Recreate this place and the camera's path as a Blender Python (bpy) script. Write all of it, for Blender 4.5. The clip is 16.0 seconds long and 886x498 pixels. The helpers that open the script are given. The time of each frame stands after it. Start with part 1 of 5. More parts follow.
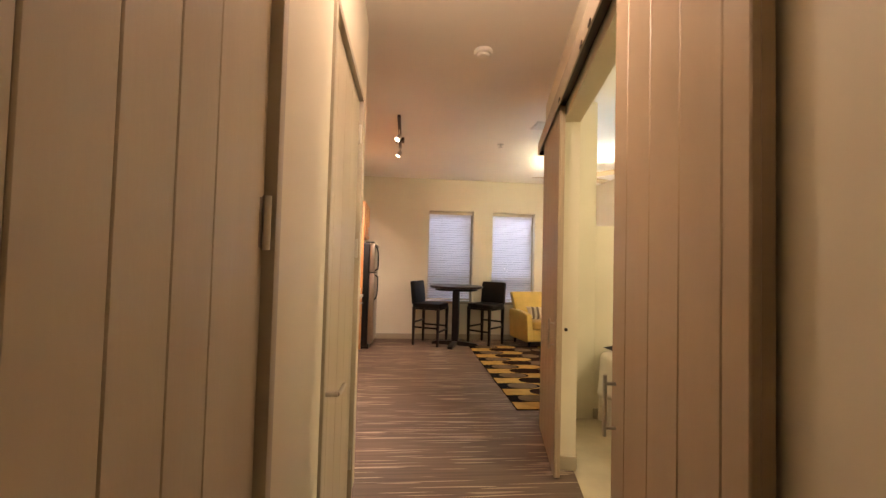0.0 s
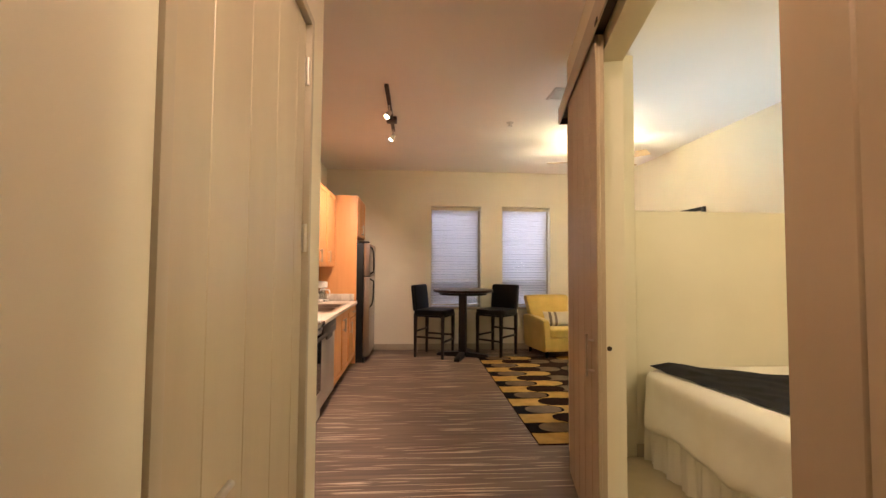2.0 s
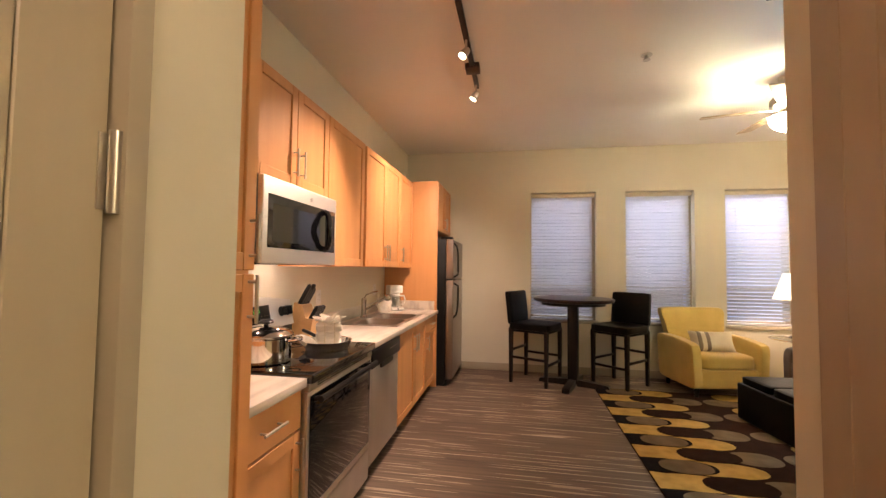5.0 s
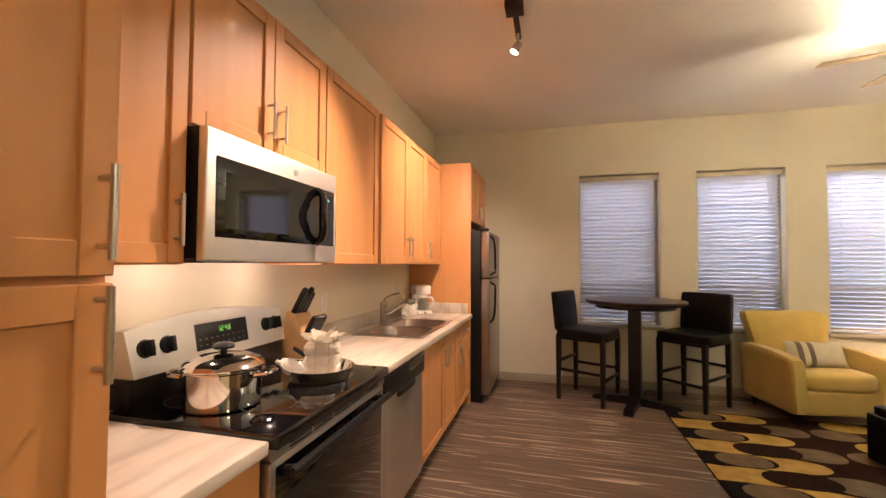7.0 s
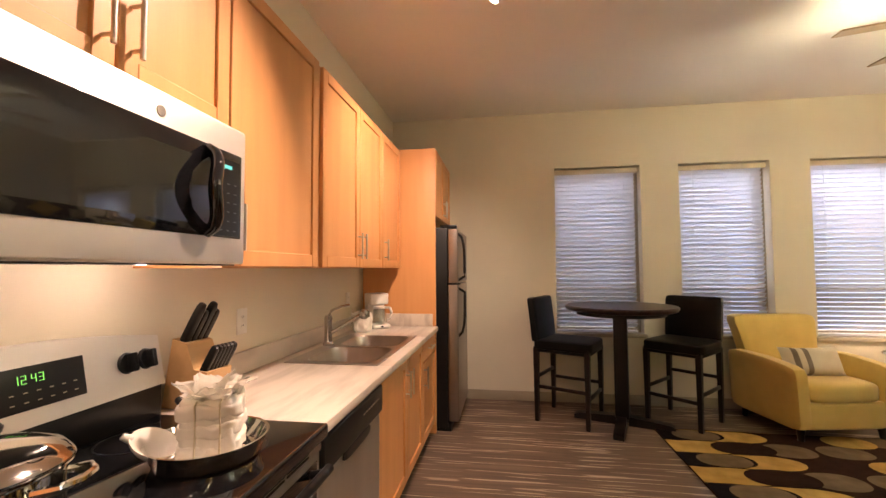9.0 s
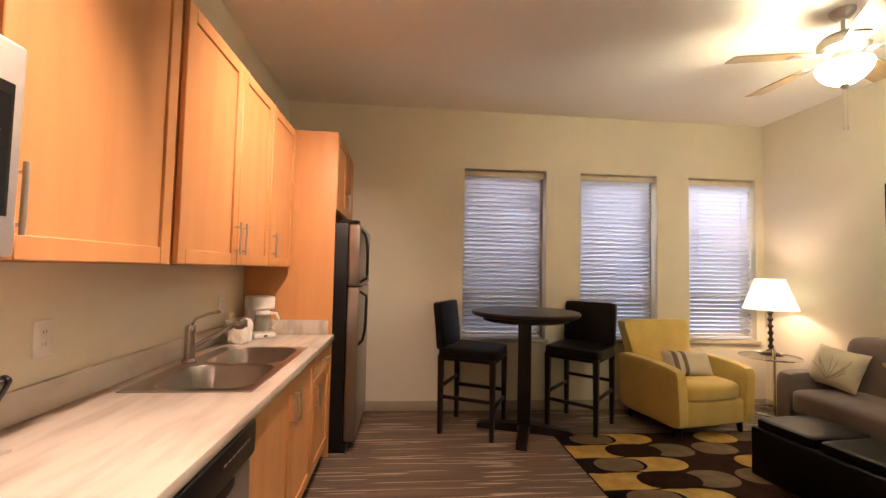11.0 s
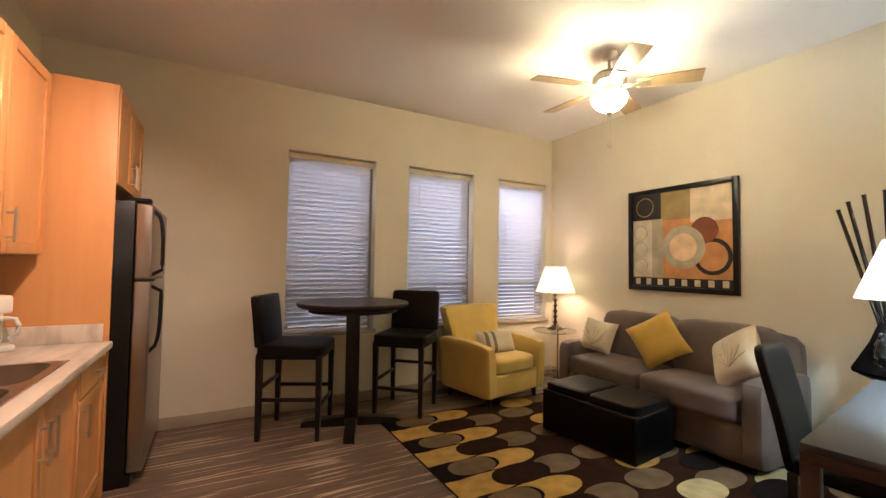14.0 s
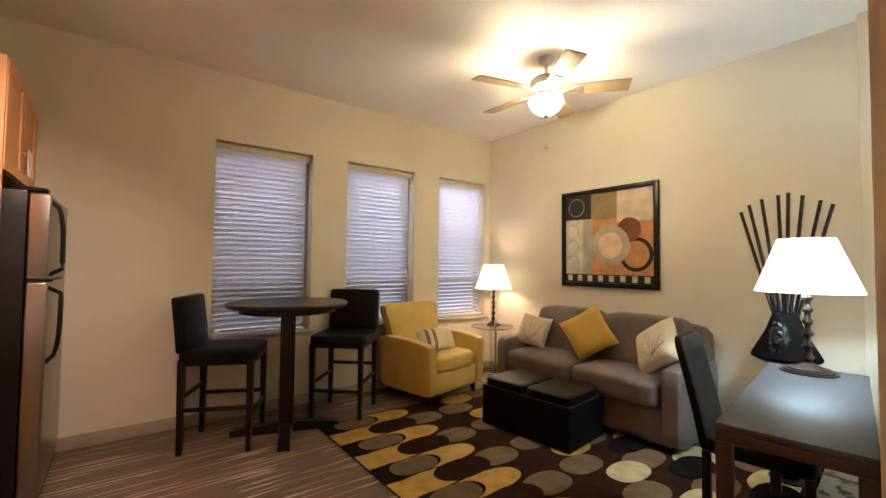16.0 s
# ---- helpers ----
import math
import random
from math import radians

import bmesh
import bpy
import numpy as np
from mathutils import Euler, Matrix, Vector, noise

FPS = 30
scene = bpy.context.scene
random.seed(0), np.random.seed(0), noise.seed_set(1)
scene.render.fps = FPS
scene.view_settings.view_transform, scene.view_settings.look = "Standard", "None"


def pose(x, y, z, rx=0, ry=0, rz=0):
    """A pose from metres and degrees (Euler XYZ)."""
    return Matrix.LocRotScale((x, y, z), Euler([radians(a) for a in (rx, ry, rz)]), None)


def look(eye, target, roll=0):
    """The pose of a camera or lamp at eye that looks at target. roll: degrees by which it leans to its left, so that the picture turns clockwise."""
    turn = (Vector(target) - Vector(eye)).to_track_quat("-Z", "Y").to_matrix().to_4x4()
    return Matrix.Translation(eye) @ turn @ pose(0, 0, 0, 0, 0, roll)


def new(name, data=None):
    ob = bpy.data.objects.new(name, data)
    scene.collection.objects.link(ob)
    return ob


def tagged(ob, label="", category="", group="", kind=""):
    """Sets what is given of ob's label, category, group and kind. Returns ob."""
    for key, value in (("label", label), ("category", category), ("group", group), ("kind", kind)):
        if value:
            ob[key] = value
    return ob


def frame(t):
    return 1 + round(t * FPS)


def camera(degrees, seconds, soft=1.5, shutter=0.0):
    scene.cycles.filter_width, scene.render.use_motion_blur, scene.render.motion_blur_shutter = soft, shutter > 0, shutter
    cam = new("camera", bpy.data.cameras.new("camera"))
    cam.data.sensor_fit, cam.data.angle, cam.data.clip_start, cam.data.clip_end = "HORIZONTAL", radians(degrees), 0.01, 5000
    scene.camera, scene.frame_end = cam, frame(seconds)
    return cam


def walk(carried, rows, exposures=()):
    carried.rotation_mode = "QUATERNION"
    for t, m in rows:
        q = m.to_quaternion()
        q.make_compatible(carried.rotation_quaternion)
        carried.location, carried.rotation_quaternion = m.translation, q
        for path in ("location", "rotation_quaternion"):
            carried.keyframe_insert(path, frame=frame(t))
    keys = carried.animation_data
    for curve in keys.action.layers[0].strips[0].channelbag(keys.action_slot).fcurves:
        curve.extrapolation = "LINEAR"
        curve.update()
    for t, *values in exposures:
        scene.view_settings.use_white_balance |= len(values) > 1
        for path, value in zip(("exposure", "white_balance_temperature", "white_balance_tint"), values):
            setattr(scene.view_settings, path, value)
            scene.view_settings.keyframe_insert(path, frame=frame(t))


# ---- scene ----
cam = camera(93.6, 16.0, soft=1.45)
PATH = [
    (0, (1.279, -1.621, 1.388), (1.46, 0.37, 1.455), 1.5),
    (0.5, (1.3, -1.472, 1.357), (1.479, 0.519, 1.438), 1.5),
    (1, (1.331, -1.268, 1.351), (1.519, 0.721, 1.442), 1.0),
    (1.5, (1.372, -1.054, 1.348), (1.559, 0.935, 1.44), 0.5),
    (2, (1.432, -0.841, 1.351), (1.568, 1.153, 1.435), 0.4),
    (2.5, (1.469, -0.639, 1.336), (1.535, 1.359, 1.412), 0.6),
    (3, (1.495, -0.432, 1.325), (1.494, 1.567, 1.393), 0.8),
    (3.5, (1.505, -0.225, 1.332), (1.44, 1.773, 1.397), 0.9),
    (4, (1.536, -0.002, 1.338), (1.381, 1.99, 1.416), 0.9),
    (4.5, (1.535, 0.188, 1.337), (1.274, 2.169, 1.432), 0.8),
    (7, (1.387, 1.051, 1.347), (0.883, 2.985, 1.418), 0.3),
    (7.5, (1.35, 1.19, 1.337), (0.851, 3.125, 1.409), 0.4),
    (8, (1.288, 1.349, 1.333), (0.832, 3.295, 1.409), 0.3),
    (10.5, (1.145, 1.927, 1.335), (1.19, 3.923, 1.447), 0.3),
    (11, (1.144, 1.96, 1.343), (1.32, 3.95, 1.443), 1.2),
    (11.5, (1.143, 1.997, 1.341), (1.465, 3.968, 1.444), 1.3),
    (12, (1.136, 2.014, 1.335), (1.609, 3.955, 1.441), 1.1),
    (12.5, (1.133, 2.023, 1.356), (1.764, 3.919, 1.442), 0.9),
    (13, (1.124, 2.023, 1.35), (1.896, 3.866, 1.427), 0.8),
    (13.5, (1.134, 2.032, 1.325), (2.013, 3.827, 1.405), 0.7),
    (14, (1.137, 2.041, 1.317), (2.098, 3.793, 1.397), 0.8),
    (14.5, (1.109, 2.077, 1.307), (2.151, 3.782, 1.391), 0.6),
    (15, (1.149, 2.091, 1.308), (2.252, 3.758, 1.393), 1.0),
    (15.5, (1.178, 2.101, 1.313), (2.336, 3.729, 1.396), 0.6),
    (16, (1.126, 2.08, 1.313), (2.338, 3.669, 1.388), 0.6),
]
walk(cam, [(t, look(eye, target, roll)) for t, eye, target, roll in PATH],
     exposures=[(0, 0.45), (1.5, 0.36), (3, 0.28), (4.7, 0.24), (7, 0.16), (8.2, 0.14), (11, 0.04), (13, -0.04), (16, -0.07)])

# --- light and world ---
world = bpy.data.worlds.new("dusk")
scene.world = world
world.use_nodes = True
wn = world.node_tree
sky = wn.nodes.new("ShaderNodeTexSky")
sky.sky_type, sky.sun_disc = "NISHITA", False
sky.sun_elevation, sky.sun_rotation = radians(4), radians(200)
wn.links.new(sky.outputs[0], wn.nodes["Background"].inputs[0])
wn.nodes["Background"].inputs[1].default_value = 0.12


def lamp(name, kind, place, watts, colour, radius=0.05, target=None, spread=60, blend=0.5):
    data = bpy.data.lights.new(name, kind)
    data.energy, data.color = watts, colour
    data.shadow_soft_size = radius
    ob = new(name, data)
    ob.matrix_world = look(place, target) if target else pose(*place)
    if kind == "SPOT":
        data.spot_size, data.spot_blend = radians(spread), blend
    return ob


WARM, AMBER, COOL = (1.0, 0.865, 0.60), (1.0, 0.705, 0.57), (0.56, 0.80, 1.0)
FAN = (3.69, 4.14)
for k in range(3):
    lamp("fan_bulb", "POINT", (FAN[0] + 0.022 * math.cos(2.1 * k + 0.6), FAN[1] + 0.022 * math.sin(2.1 * k + 0.6), 2.562), 19, WARM, 0.055)
lamp("corner_bulb", "POINT", (4.58, 5.62, 1.2), 14, AMBER, 0.03)
lamp("desk_bulb", "POINT", (4.09, 2.685, 1.34), 40, COOL, 0.03)
lamp("track_bulb", "SPOT", (1.12, 3.10, 2.76), 265, AMBER, 0.03, (0.42, 2.40, 0.88), 74, 1.0)
lamp("track_bulb", "SPOT", (1.14, 3.83, 2.76), 200, AMBER, 0.03, (0.36, 4.55, 1.05), 112, 1.0)
lamp("hall_bulb", "POINT", (1.48, -0.15, 2.80), 23, AMBER, 0.08)
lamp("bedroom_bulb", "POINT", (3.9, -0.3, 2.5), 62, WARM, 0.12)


def panel_lamp(name, place, target, w, h, watts, colour):
    data = bpy.data.lights.new(name, "AREA")
    data.shape, data.size, data.size_y, data.energy, data.color = "RECTANGLE", w, h, watts, colour
    new(name, data).matrix_world = look(place, target)


# two unseen fill lamps, added under the microwave to brighten the range wall
for wy in (2.22, 2.66):
    lamp("range_fill", "POINT", (0.20, wy, 1.318), 2.1, AMBER, 0.012)
for wx, ww, power in ((2.11, 0.80, 33), (3.29, 0.78, 46), (4.41, 0.70, 80)):
    panel_lamp("window_sky", (wx, 6.80, 2.75), (wx, 6.02, 1.4), ww, 0.7, power * 0.9, (0.74, 0.785, 0.98))


# --- materials ---
def material(name, rgb, rough=0.5, metal=0.0, dark=None, scale=6.0, stretch=(1, 1, 1), bump=0.0, bump_scale=60.0,
             mix=(0.35, 0.65), island=0.0, spec=0.5, sheen=0.0, coat=0.0, emit=None, strength=0.0, rough_var=0.0):
    """Two-scale noise between two colours, with fine relief."""
    m = bpy.data.materials.new(name)
    m.use_nodes = True
    n, l = m.node_tree.nodes, m.node_tree.links
    b = n["Principled BSDF"]
    b.inputs["Roughness"].default_value, b.inputs["Metallic"].default_value = rough, metal
    b.inputs["Specular IOR Level"].default_value = spec
    b.inputs["Sheen Weight"].default_value, b.inputs["Coat Weight"].default_value = sheen, coat
    co = n.new("ShaderNodeTexCoord")
    mp = n.new("ShaderNodeMapping")
    mp.inputs["Scale"].default_value = stretch
    l.new(co.outputs["Object"], mp.inputs[0])
    big = n.new("ShaderNodeTexNoise")
    big.inputs["Scale"].default_value, big.inputs["Detail"].default_value = scale, 6
    l.new(mp.outputs[0], big.inputs[0])
    ramp = n.new("ShaderNodeValToRGB")
    dark = dark or tuple(c * 0.86 for c in rgb)
    ramp.color_ramp.elements[0].position, ramp.color_ramp.elements[1].position = mix
    ramp.color_ramp.elements[0].color, ramp.color_ramp.elements[1].color = (*dark, 1), (*rgb, 1)
    l.new(big.outputs[0], ramp.inputs[0])
    out = ramp.outputs[0]
    if island:
        info, hsv, mapr = n.new("ShaderNodeObjectInfo"), n.new("ShaderNodeHueSaturation"), n.new("ShaderNodeMapRange")
        mapr.inputs[3].default_value, mapr.inputs[4].default_value = 1 - island, 1 + island
        l.new(info.outputs["Random"], mapr.inputs[0])
        l.new(mapr.outputs[0], hsv.inputs["Value"])
        l.new(out, hsv.inputs["Color"])
        out = hsv.outputs[0]
    l.new(out, b.inputs["Base Color"])
    if bump:
        fine, bp = n.new("ShaderNodeTexNoise"), n.new("ShaderNodeBump")
        fine.inputs["Scale"].default_value, fine.inputs["Detail"].default_value = bump_scale, 4
        l.new(mp.outputs[0], fine.inputs[0])
        bp.inputs["Strength"].default_value, bp.inputs["Distance"].default_value = bump, 0.004
        l.new(fine.outputs[0], bp.inputs["Height"])
        l.new(bp.outputs[0], b.inputs["Normal"])
    if rough_var:
        mr = n.new("ShaderNodeMapRange")
        mr.inputs[3].default_value, mr.inputs[4].default_value = rough - rough_var, rough + rough_var
        l.new(big.outputs[0], mr.inputs[0])
        l.new(mr.outputs[0], b.inputs["Roughness"])
    if emit:
        b.inputs["Emission Color"].default_value, b.inputs["Emission Strength"].default_value = (*emit, 1), strength
    return m


def floor_material():
    """Brown woven planks with thin pale streaks that run across the walk."""
    m = bpy.data.materials.new("streaked_floor")
    m.use_nodes = True
    n, l = m.node_tree.nodes, m.node_tree.links
    b = n["Principled BSDF"]
    b.inputs["Roughness"].default_value = 0.55
    co = n.new("ShaderNodeTexCoord")

    def streak(sx, sy, lo, hi, detail, off):
        mp, no, mr = n.new("ShaderNodeMapping"), n.new("ShaderNodeTexNoise"), n.new("ShaderNodeMapRange")
        mp.inputs["Scale"].default_value, mp.inputs["Location"].default_value = (sx, sy, 1), (off, off * 2, 0)
        no.inputs["Scale"].default_value, no.inputs["Detail"].default_value = 1.0, detail
        mr.inputs[1].default_value, mr.inputs[2].default_value = lo, hi
        l.new(co.outputs["Object"], mp.inputs[0])
        l.new(mp.outputs[0], no.inputs[0])
        l.new(no.outputs[0], mr.inputs[0])
        return mr.outputs[0]

    def blend(fac, a, c):
        mx = n.new("ShaderNodeMix")
        mx.data_type = "RGBA"
        l.new(fac, mx.inputs["Factor"])
        for key, v in (("A", a), ("B", c)):
            s = [i for i in mx.inputs if i.name == key and i.type == "RGBA"][0]
            if isinstance(v, tuple):
                s.default_value = (*v, 1)
            else:
                l.new(v, s)
        return [o for o in mx.outputs if o.type == "RGBA"][0]

    base = blend(streak(1.3, 40, 0.36, 0.64, 3, 0), (0.094, 0.060, 0.041), (0.148, 0.098, 0.067))
    base = blend(streak(0.6, 5, 0.4, 0.6, 2, 7), base, blend(streak(1.3, 40, 0.36, 0.64, 3, 0), (0.108, 0.070, 0.048), (0.170, 0.114, 0.078)))
    out = blend(streak(1.9, 44, 0.675, 0.705, 0, 3), base, (0.37, 0.29, 0.21))
    out = blend(streak(1.4, 58, 0.70, 0.725, 0, 11), out, (0.50, 0.41, 0.305))
    l.new(out, b.inputs["Base Color"])
    bp = n.new("ShaderNodeBump")
    bp.inputs["Strength"].default_value, bp.inputs["Distance"].default_value = 0.25, 0.002
    l.new(streak(4, 120, 0.3, 0.7, 2, 5), bp.inputs["Height"])
    l.new(bp.outputs[0], b.inputs["Normal"])
    return m


PAINT = material("wall_paint", (0.72, 0.66, 0.51), 0.6, dark=(0.68, 0.62, 0.475), scale=1.5, bump=0.05, bump_scale=180)
CEIL = material("ceiling_paint", (0.88, 0.84, 0.77), 0.8, dark=(0.85, 0.81, 0.74), scale=1.2, bump=0.15, bump_scale=140)
TRIM = material("taupe_trim", (0.42, 0.36, 0.26), 0.5, dark=(0.38, 0.32, 0.23), scale=3, bump=0.05)
DOOR = material("taupe_door", (0.47, 0.40, 0.28), 0.42, dark=(0.42, 0.35, 0.245), scale=5, stretch=(1, 1, 0.25), bump=0.08, bump_scale=90, island=0.03)
BARN = material("barn_door", (0.43, 0.335, 0.225), 0.45, dark=(0.40, 0.31, 0.205), scale=6, stretch=(1, 1, 0.4), bump=0.06, bump_scale=60, island=0.04)
FLOOR = floor_material()
TAN = material("tan_floor", (0.55, 0.47, 0.32), 0.4, dark=(0.46, 0.39, 0.26), scale=4, bump=0.05)
MAPLE = material("maple", (0.66, 0.315, 0.115), 0.44, dark=(0.60, 0.278, 0.098), scale=4, stretch=(3, 3, 0.25), bump=0.05, bump_scale=50, island=0.05, coat=0.04)
NICKEL = material("brushed_nickel", (0.62, 0.58, 0.52), 0.32, 1.0, scale=30, stretch=(1, 1, 0.1), rough_var=0.08)
STEEL = material("stainless", (0.66, 0.62, 0.57), 0.40, 1.0, dark=(0.60, 0.56, 0.51), scale=8, stretch=(1, 1, 0.15), rough_var=0.06)
FRIDGESTEEL = material("fridge_steel", (0.36, 0.32, 0.29), 0.34, 1.0, dark=(0.34, 0.305, 0.275), scale=8, stretch=(1, 1, 0.15), rough_var=0.015)
TABLEWOOD = material("dark_mahogany", (0.034, 0.015, 0.010), 0.28, spec=0.4, dark=(0.018, 0.008, 0.006), scale=5, stretch=(0.6, 5, 1), bump=0.03)
LEGEND = material("dim_legend", (0.13, 0.15, 0.15), 0.5)
SINKSTEEL = material("sink_steel", (0.40, 0.355, 0.31), 0.30, 1.0, dark=(0.34, 0.30, 0.26), scale=8, rough_var=0.06)
MATTE_BLACK = material("matte_black", (0.005, 0.004, 0.004), 0.85, spec=0.0, scale=12, bump=0.1)
STEEL_PALE = material("pale_steel", (0.80, 0.76, 0.70), 0.48, 1.0, dark=(0.75, 0.71, 0.65), scale=8, stretch=(1, 0.15, 1), rough_var=0.05)
RING = material("grey_ring", (0.009, 0.0085, 0.008), 0.3)
CHROME = material("chrome", (0.80, 0.78, 0.74), 0.08, 1.0)
BLACK = material("black_plastic", (0.006, 0.006, 0.006), 0.3, spec=0.35, scale=20, bump=0.03)
GLOSS = material("black_glass", (0.006, 0.006, 0.007), 0.06, scale=10, coat=0.5)
LAMINATE = material("counter_laminate", (0.62, 0.55, 0.46), 0.38, dark=(0.44, 0.38, 0.31), mix=(0.3, 0.55), scale=5, stretch=(3, 0.5, 1), bump=0.02)
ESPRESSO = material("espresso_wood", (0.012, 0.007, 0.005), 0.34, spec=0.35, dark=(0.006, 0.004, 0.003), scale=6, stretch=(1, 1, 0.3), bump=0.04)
FAUCETSTEEL = material("faucet_steel", (0.60, 0.56, 0.52), 0.2, 1.0, scale=10, rough_var=0.03)
LEATHER = material("black_leather", (0.0035, 0.0035, 0.0035), 0.40, spec=0.20, scale=30, bump=0.18, bump_scale=160)
YELLOW = material("yellow_velvet", (0.68, 0.48, 0.12), 0.75, dark=(0.58, 0.40, 0.09), scale=4, bump=0.10, bump_scale=260, sheen=0.3)
TAUPE = material("taupe_velvet", (0.170, 0.122, 0.098), 0.7, dark=(0.098, 0.070, 0.056), scale=3, bump=0.10, bump_scale=240, sheen=0.12)
GOLDPIL = material("gold_fabric", (0.62, 0.38, 0.055), 0.7, dark=(0.52, 0.31, 0.04), scale=5, bump=0.15, bump_scale=220, sheen=0.2)
CREAM = material("cream_fabric", (0.70, 0.62, 0.45), 0.85, dark=(0.60, 0.52, 0.37), scale=5, bump=0.2, bump_scale=200)
LINEN = material("white_linen", (0.80, 0.76, 0.68), 0.8, dark=(0.74, 0.69, 0.60), scale=4, bump=0.12, bump_scale=120)
NAVY = material("navy_damask", (0.014, 0.016, 0.030), 0.6, dark=(0.004, 0.004, 0.007), scale=9, mix=(0.47, 0.52), bump=0.2, bump_scale=120)
SHADE = material("lit_shade", (0.85, 0.80, 0.70), 0.8, scale=12, emit=(1.0, 0.84, 0.60), strength=1.5)
SHADE_B = material("lit_white_shade", (0.88, 0.86, 0.80), 0.8, scale=12, emit=(1.0, 0.94, 0.86), strength=2.6)
BOWL = material("frosted_bowl", (0.9, 0.86, 0.78), 0.4, scale=10, emit=(1.0, 0.86, 0.60), strength=85.0)
BLADE = material("maple_blade", (0.50, 0.36, 0.19), 0.4, dark=(0.42, 0.29, 0.145), scale=6, stretch=(0.3, 4, 4))
BRONZE = material("dark_bronze", (0.05, 0.032, 0.024), 0.4, 0.6, scale=14, bump=0.1)
WHITE = material("white_plastic", (0.80, 0.77, 0.70), 0.35, scale=9)
SLAT = material("white_slat", (0.78, 0.76, 0.74), 0.45, scale=4, stretch=(0.4, 4, 4), island=0.03)
# thin slats let some daylight through
sn, sk = SLAT.node_tree.nodes, SLAT.node_tree.links
thin, both = sn.new("ShaderNodeBsdfTranslucent"), sn.new("ShaderNodeMixShader")
thin.inputs[0].default_value = (0.75, 0.75, 0.80, 1)
both.inputs[0].default_value = 0.45
sk.new(sn["Principled BSDF"].outputs[0], both.inputs[1])
sk.new(thin.outputs[0], both.inputs[2])
sk.new(both.outputs[0], sn["Material Output"].inputs[0])
GLASS = bpy.data.materials.new("clear_glass")
GLASS.use_nodes = True
gb = GLASS.node_tree.nodes["Principled BSDF"]
gb.inputs["Transmission Weight"].default_value, gb.inputs["Roughness"].default_value, gb.inputs["IOR"].default_value = 1.0, 0.02, 1.45
# thin blown glass: clear, with a faint gloss
THIN = bpy.data.materials.new("thin_glass")
THIN.use_nodes = True
tn, tl = THIN.node_tree.nodes, THIN.node_tree.links
clear, shine, blend_ = tn.new("ShaderNodeBsdfTransparent"), tn.new("ShaderNodeBsdfGlossy"), tn.new("ShaderNodeMixShader")
clear.inputs[0].default_value = (0.93, 0.94, 0.93, 1)
shine.inputs["Roughness"].default_value = 0.04
blend_.inputs[0].default_value = 0.10
tl.new(clear.outputs[0], blend_.inputs[1])
tl.new(shine.outputs[0], blend_.inputs[2])
tl.new(blend_.outputs[0], tn["Material Output"].inputs[0])


# --- mesh helpers ---
def box(bm, lo, hi, bev=0.0, seg=2):
    """An axis-aligned box between two corners, with bevelled edges."""
    lo, hi = Vector(lo), Vector(hi)
    r = bmesh.ops.create_cube(bm, size=1.0, matrix=Matrix.Translation((lo + hi) / 2) @ Matrix.Diagonal((*(hi - lo), 1)))
    if bev:
        edges = list({e for v in r["verts"] for e in v.link_edges})
        bmesh.ops.bevel(bm, geom=edges, offset=bev, segments=seg, affect="EDGES", profile=0.5)
    return bm


def rod(bm, a, b, r0, r1=None, n=14):
    """A round bar from a to b."""
    a, b = Vector(a), Vector(b)
    d = b - a
    m = Matrix.Translation((a + b) / 2) @ d.to_track_quat("Z", "Y").to_matrix().to_4x4()
    bmesh.ops.create_cone(bm, cap_ends=True, segments=n, radius1=r0, radius2=r0 if r1 is None else r1, depth=d.length, matrix=m)
    return bm


def lathe(bm, profile, c=(0, 0, 0), n=32, cap=True):
    """A turned body from (radius, height) pairs."""
    rings = []
    for r, z in profile:
        rings.append([bm.verts.new((c[0] + r * math.cos(2 * math.pi * i / n), c[1] + r * math.sin(2 * math.pi * i / n), c[2] + z)) for i in range(n)])
    for p, q in zip(rings, rings[1:]):
        for i in range(n):
            bm.faces.new((p[i], p[(i + 1) % n], q[(i + 1) % n], q[i]))
    if cap:
        bm.faces.new(rings[0][::-1])
        bm.faces.new(rings[-1])
    return bm


def tube(bm, pts, r, n=10):
    """A bent bar through points."""
    pts = [Vector(p) for p in pts]
    rings = []
    for i, p in enumerate(pts):
        d = (pts[min(i + 1, len(pts) - 1)] - pts[max(i - 1, 0)]).normalized()
        x = d.cross(Vector((0.31, 0.17, 0.93))).normalized()
        y = d.cross(x)
        rings.append([bm.verts.new(p + r * (x * math.cos(2 * math.pi * k / n) + y * math.sin(2 * math.pi * k / n))) for k in range(n)])
    for p, q in zip(rings, rings[1:]):
        for k in range(n):
            bm.faces.new((p[k], p[(k + 1) % n], q[(k + 1) % n], q[k]))
    bm.faces.new(rings[0][::-1])
    bm.faces.new(rings[-1])
    return bm


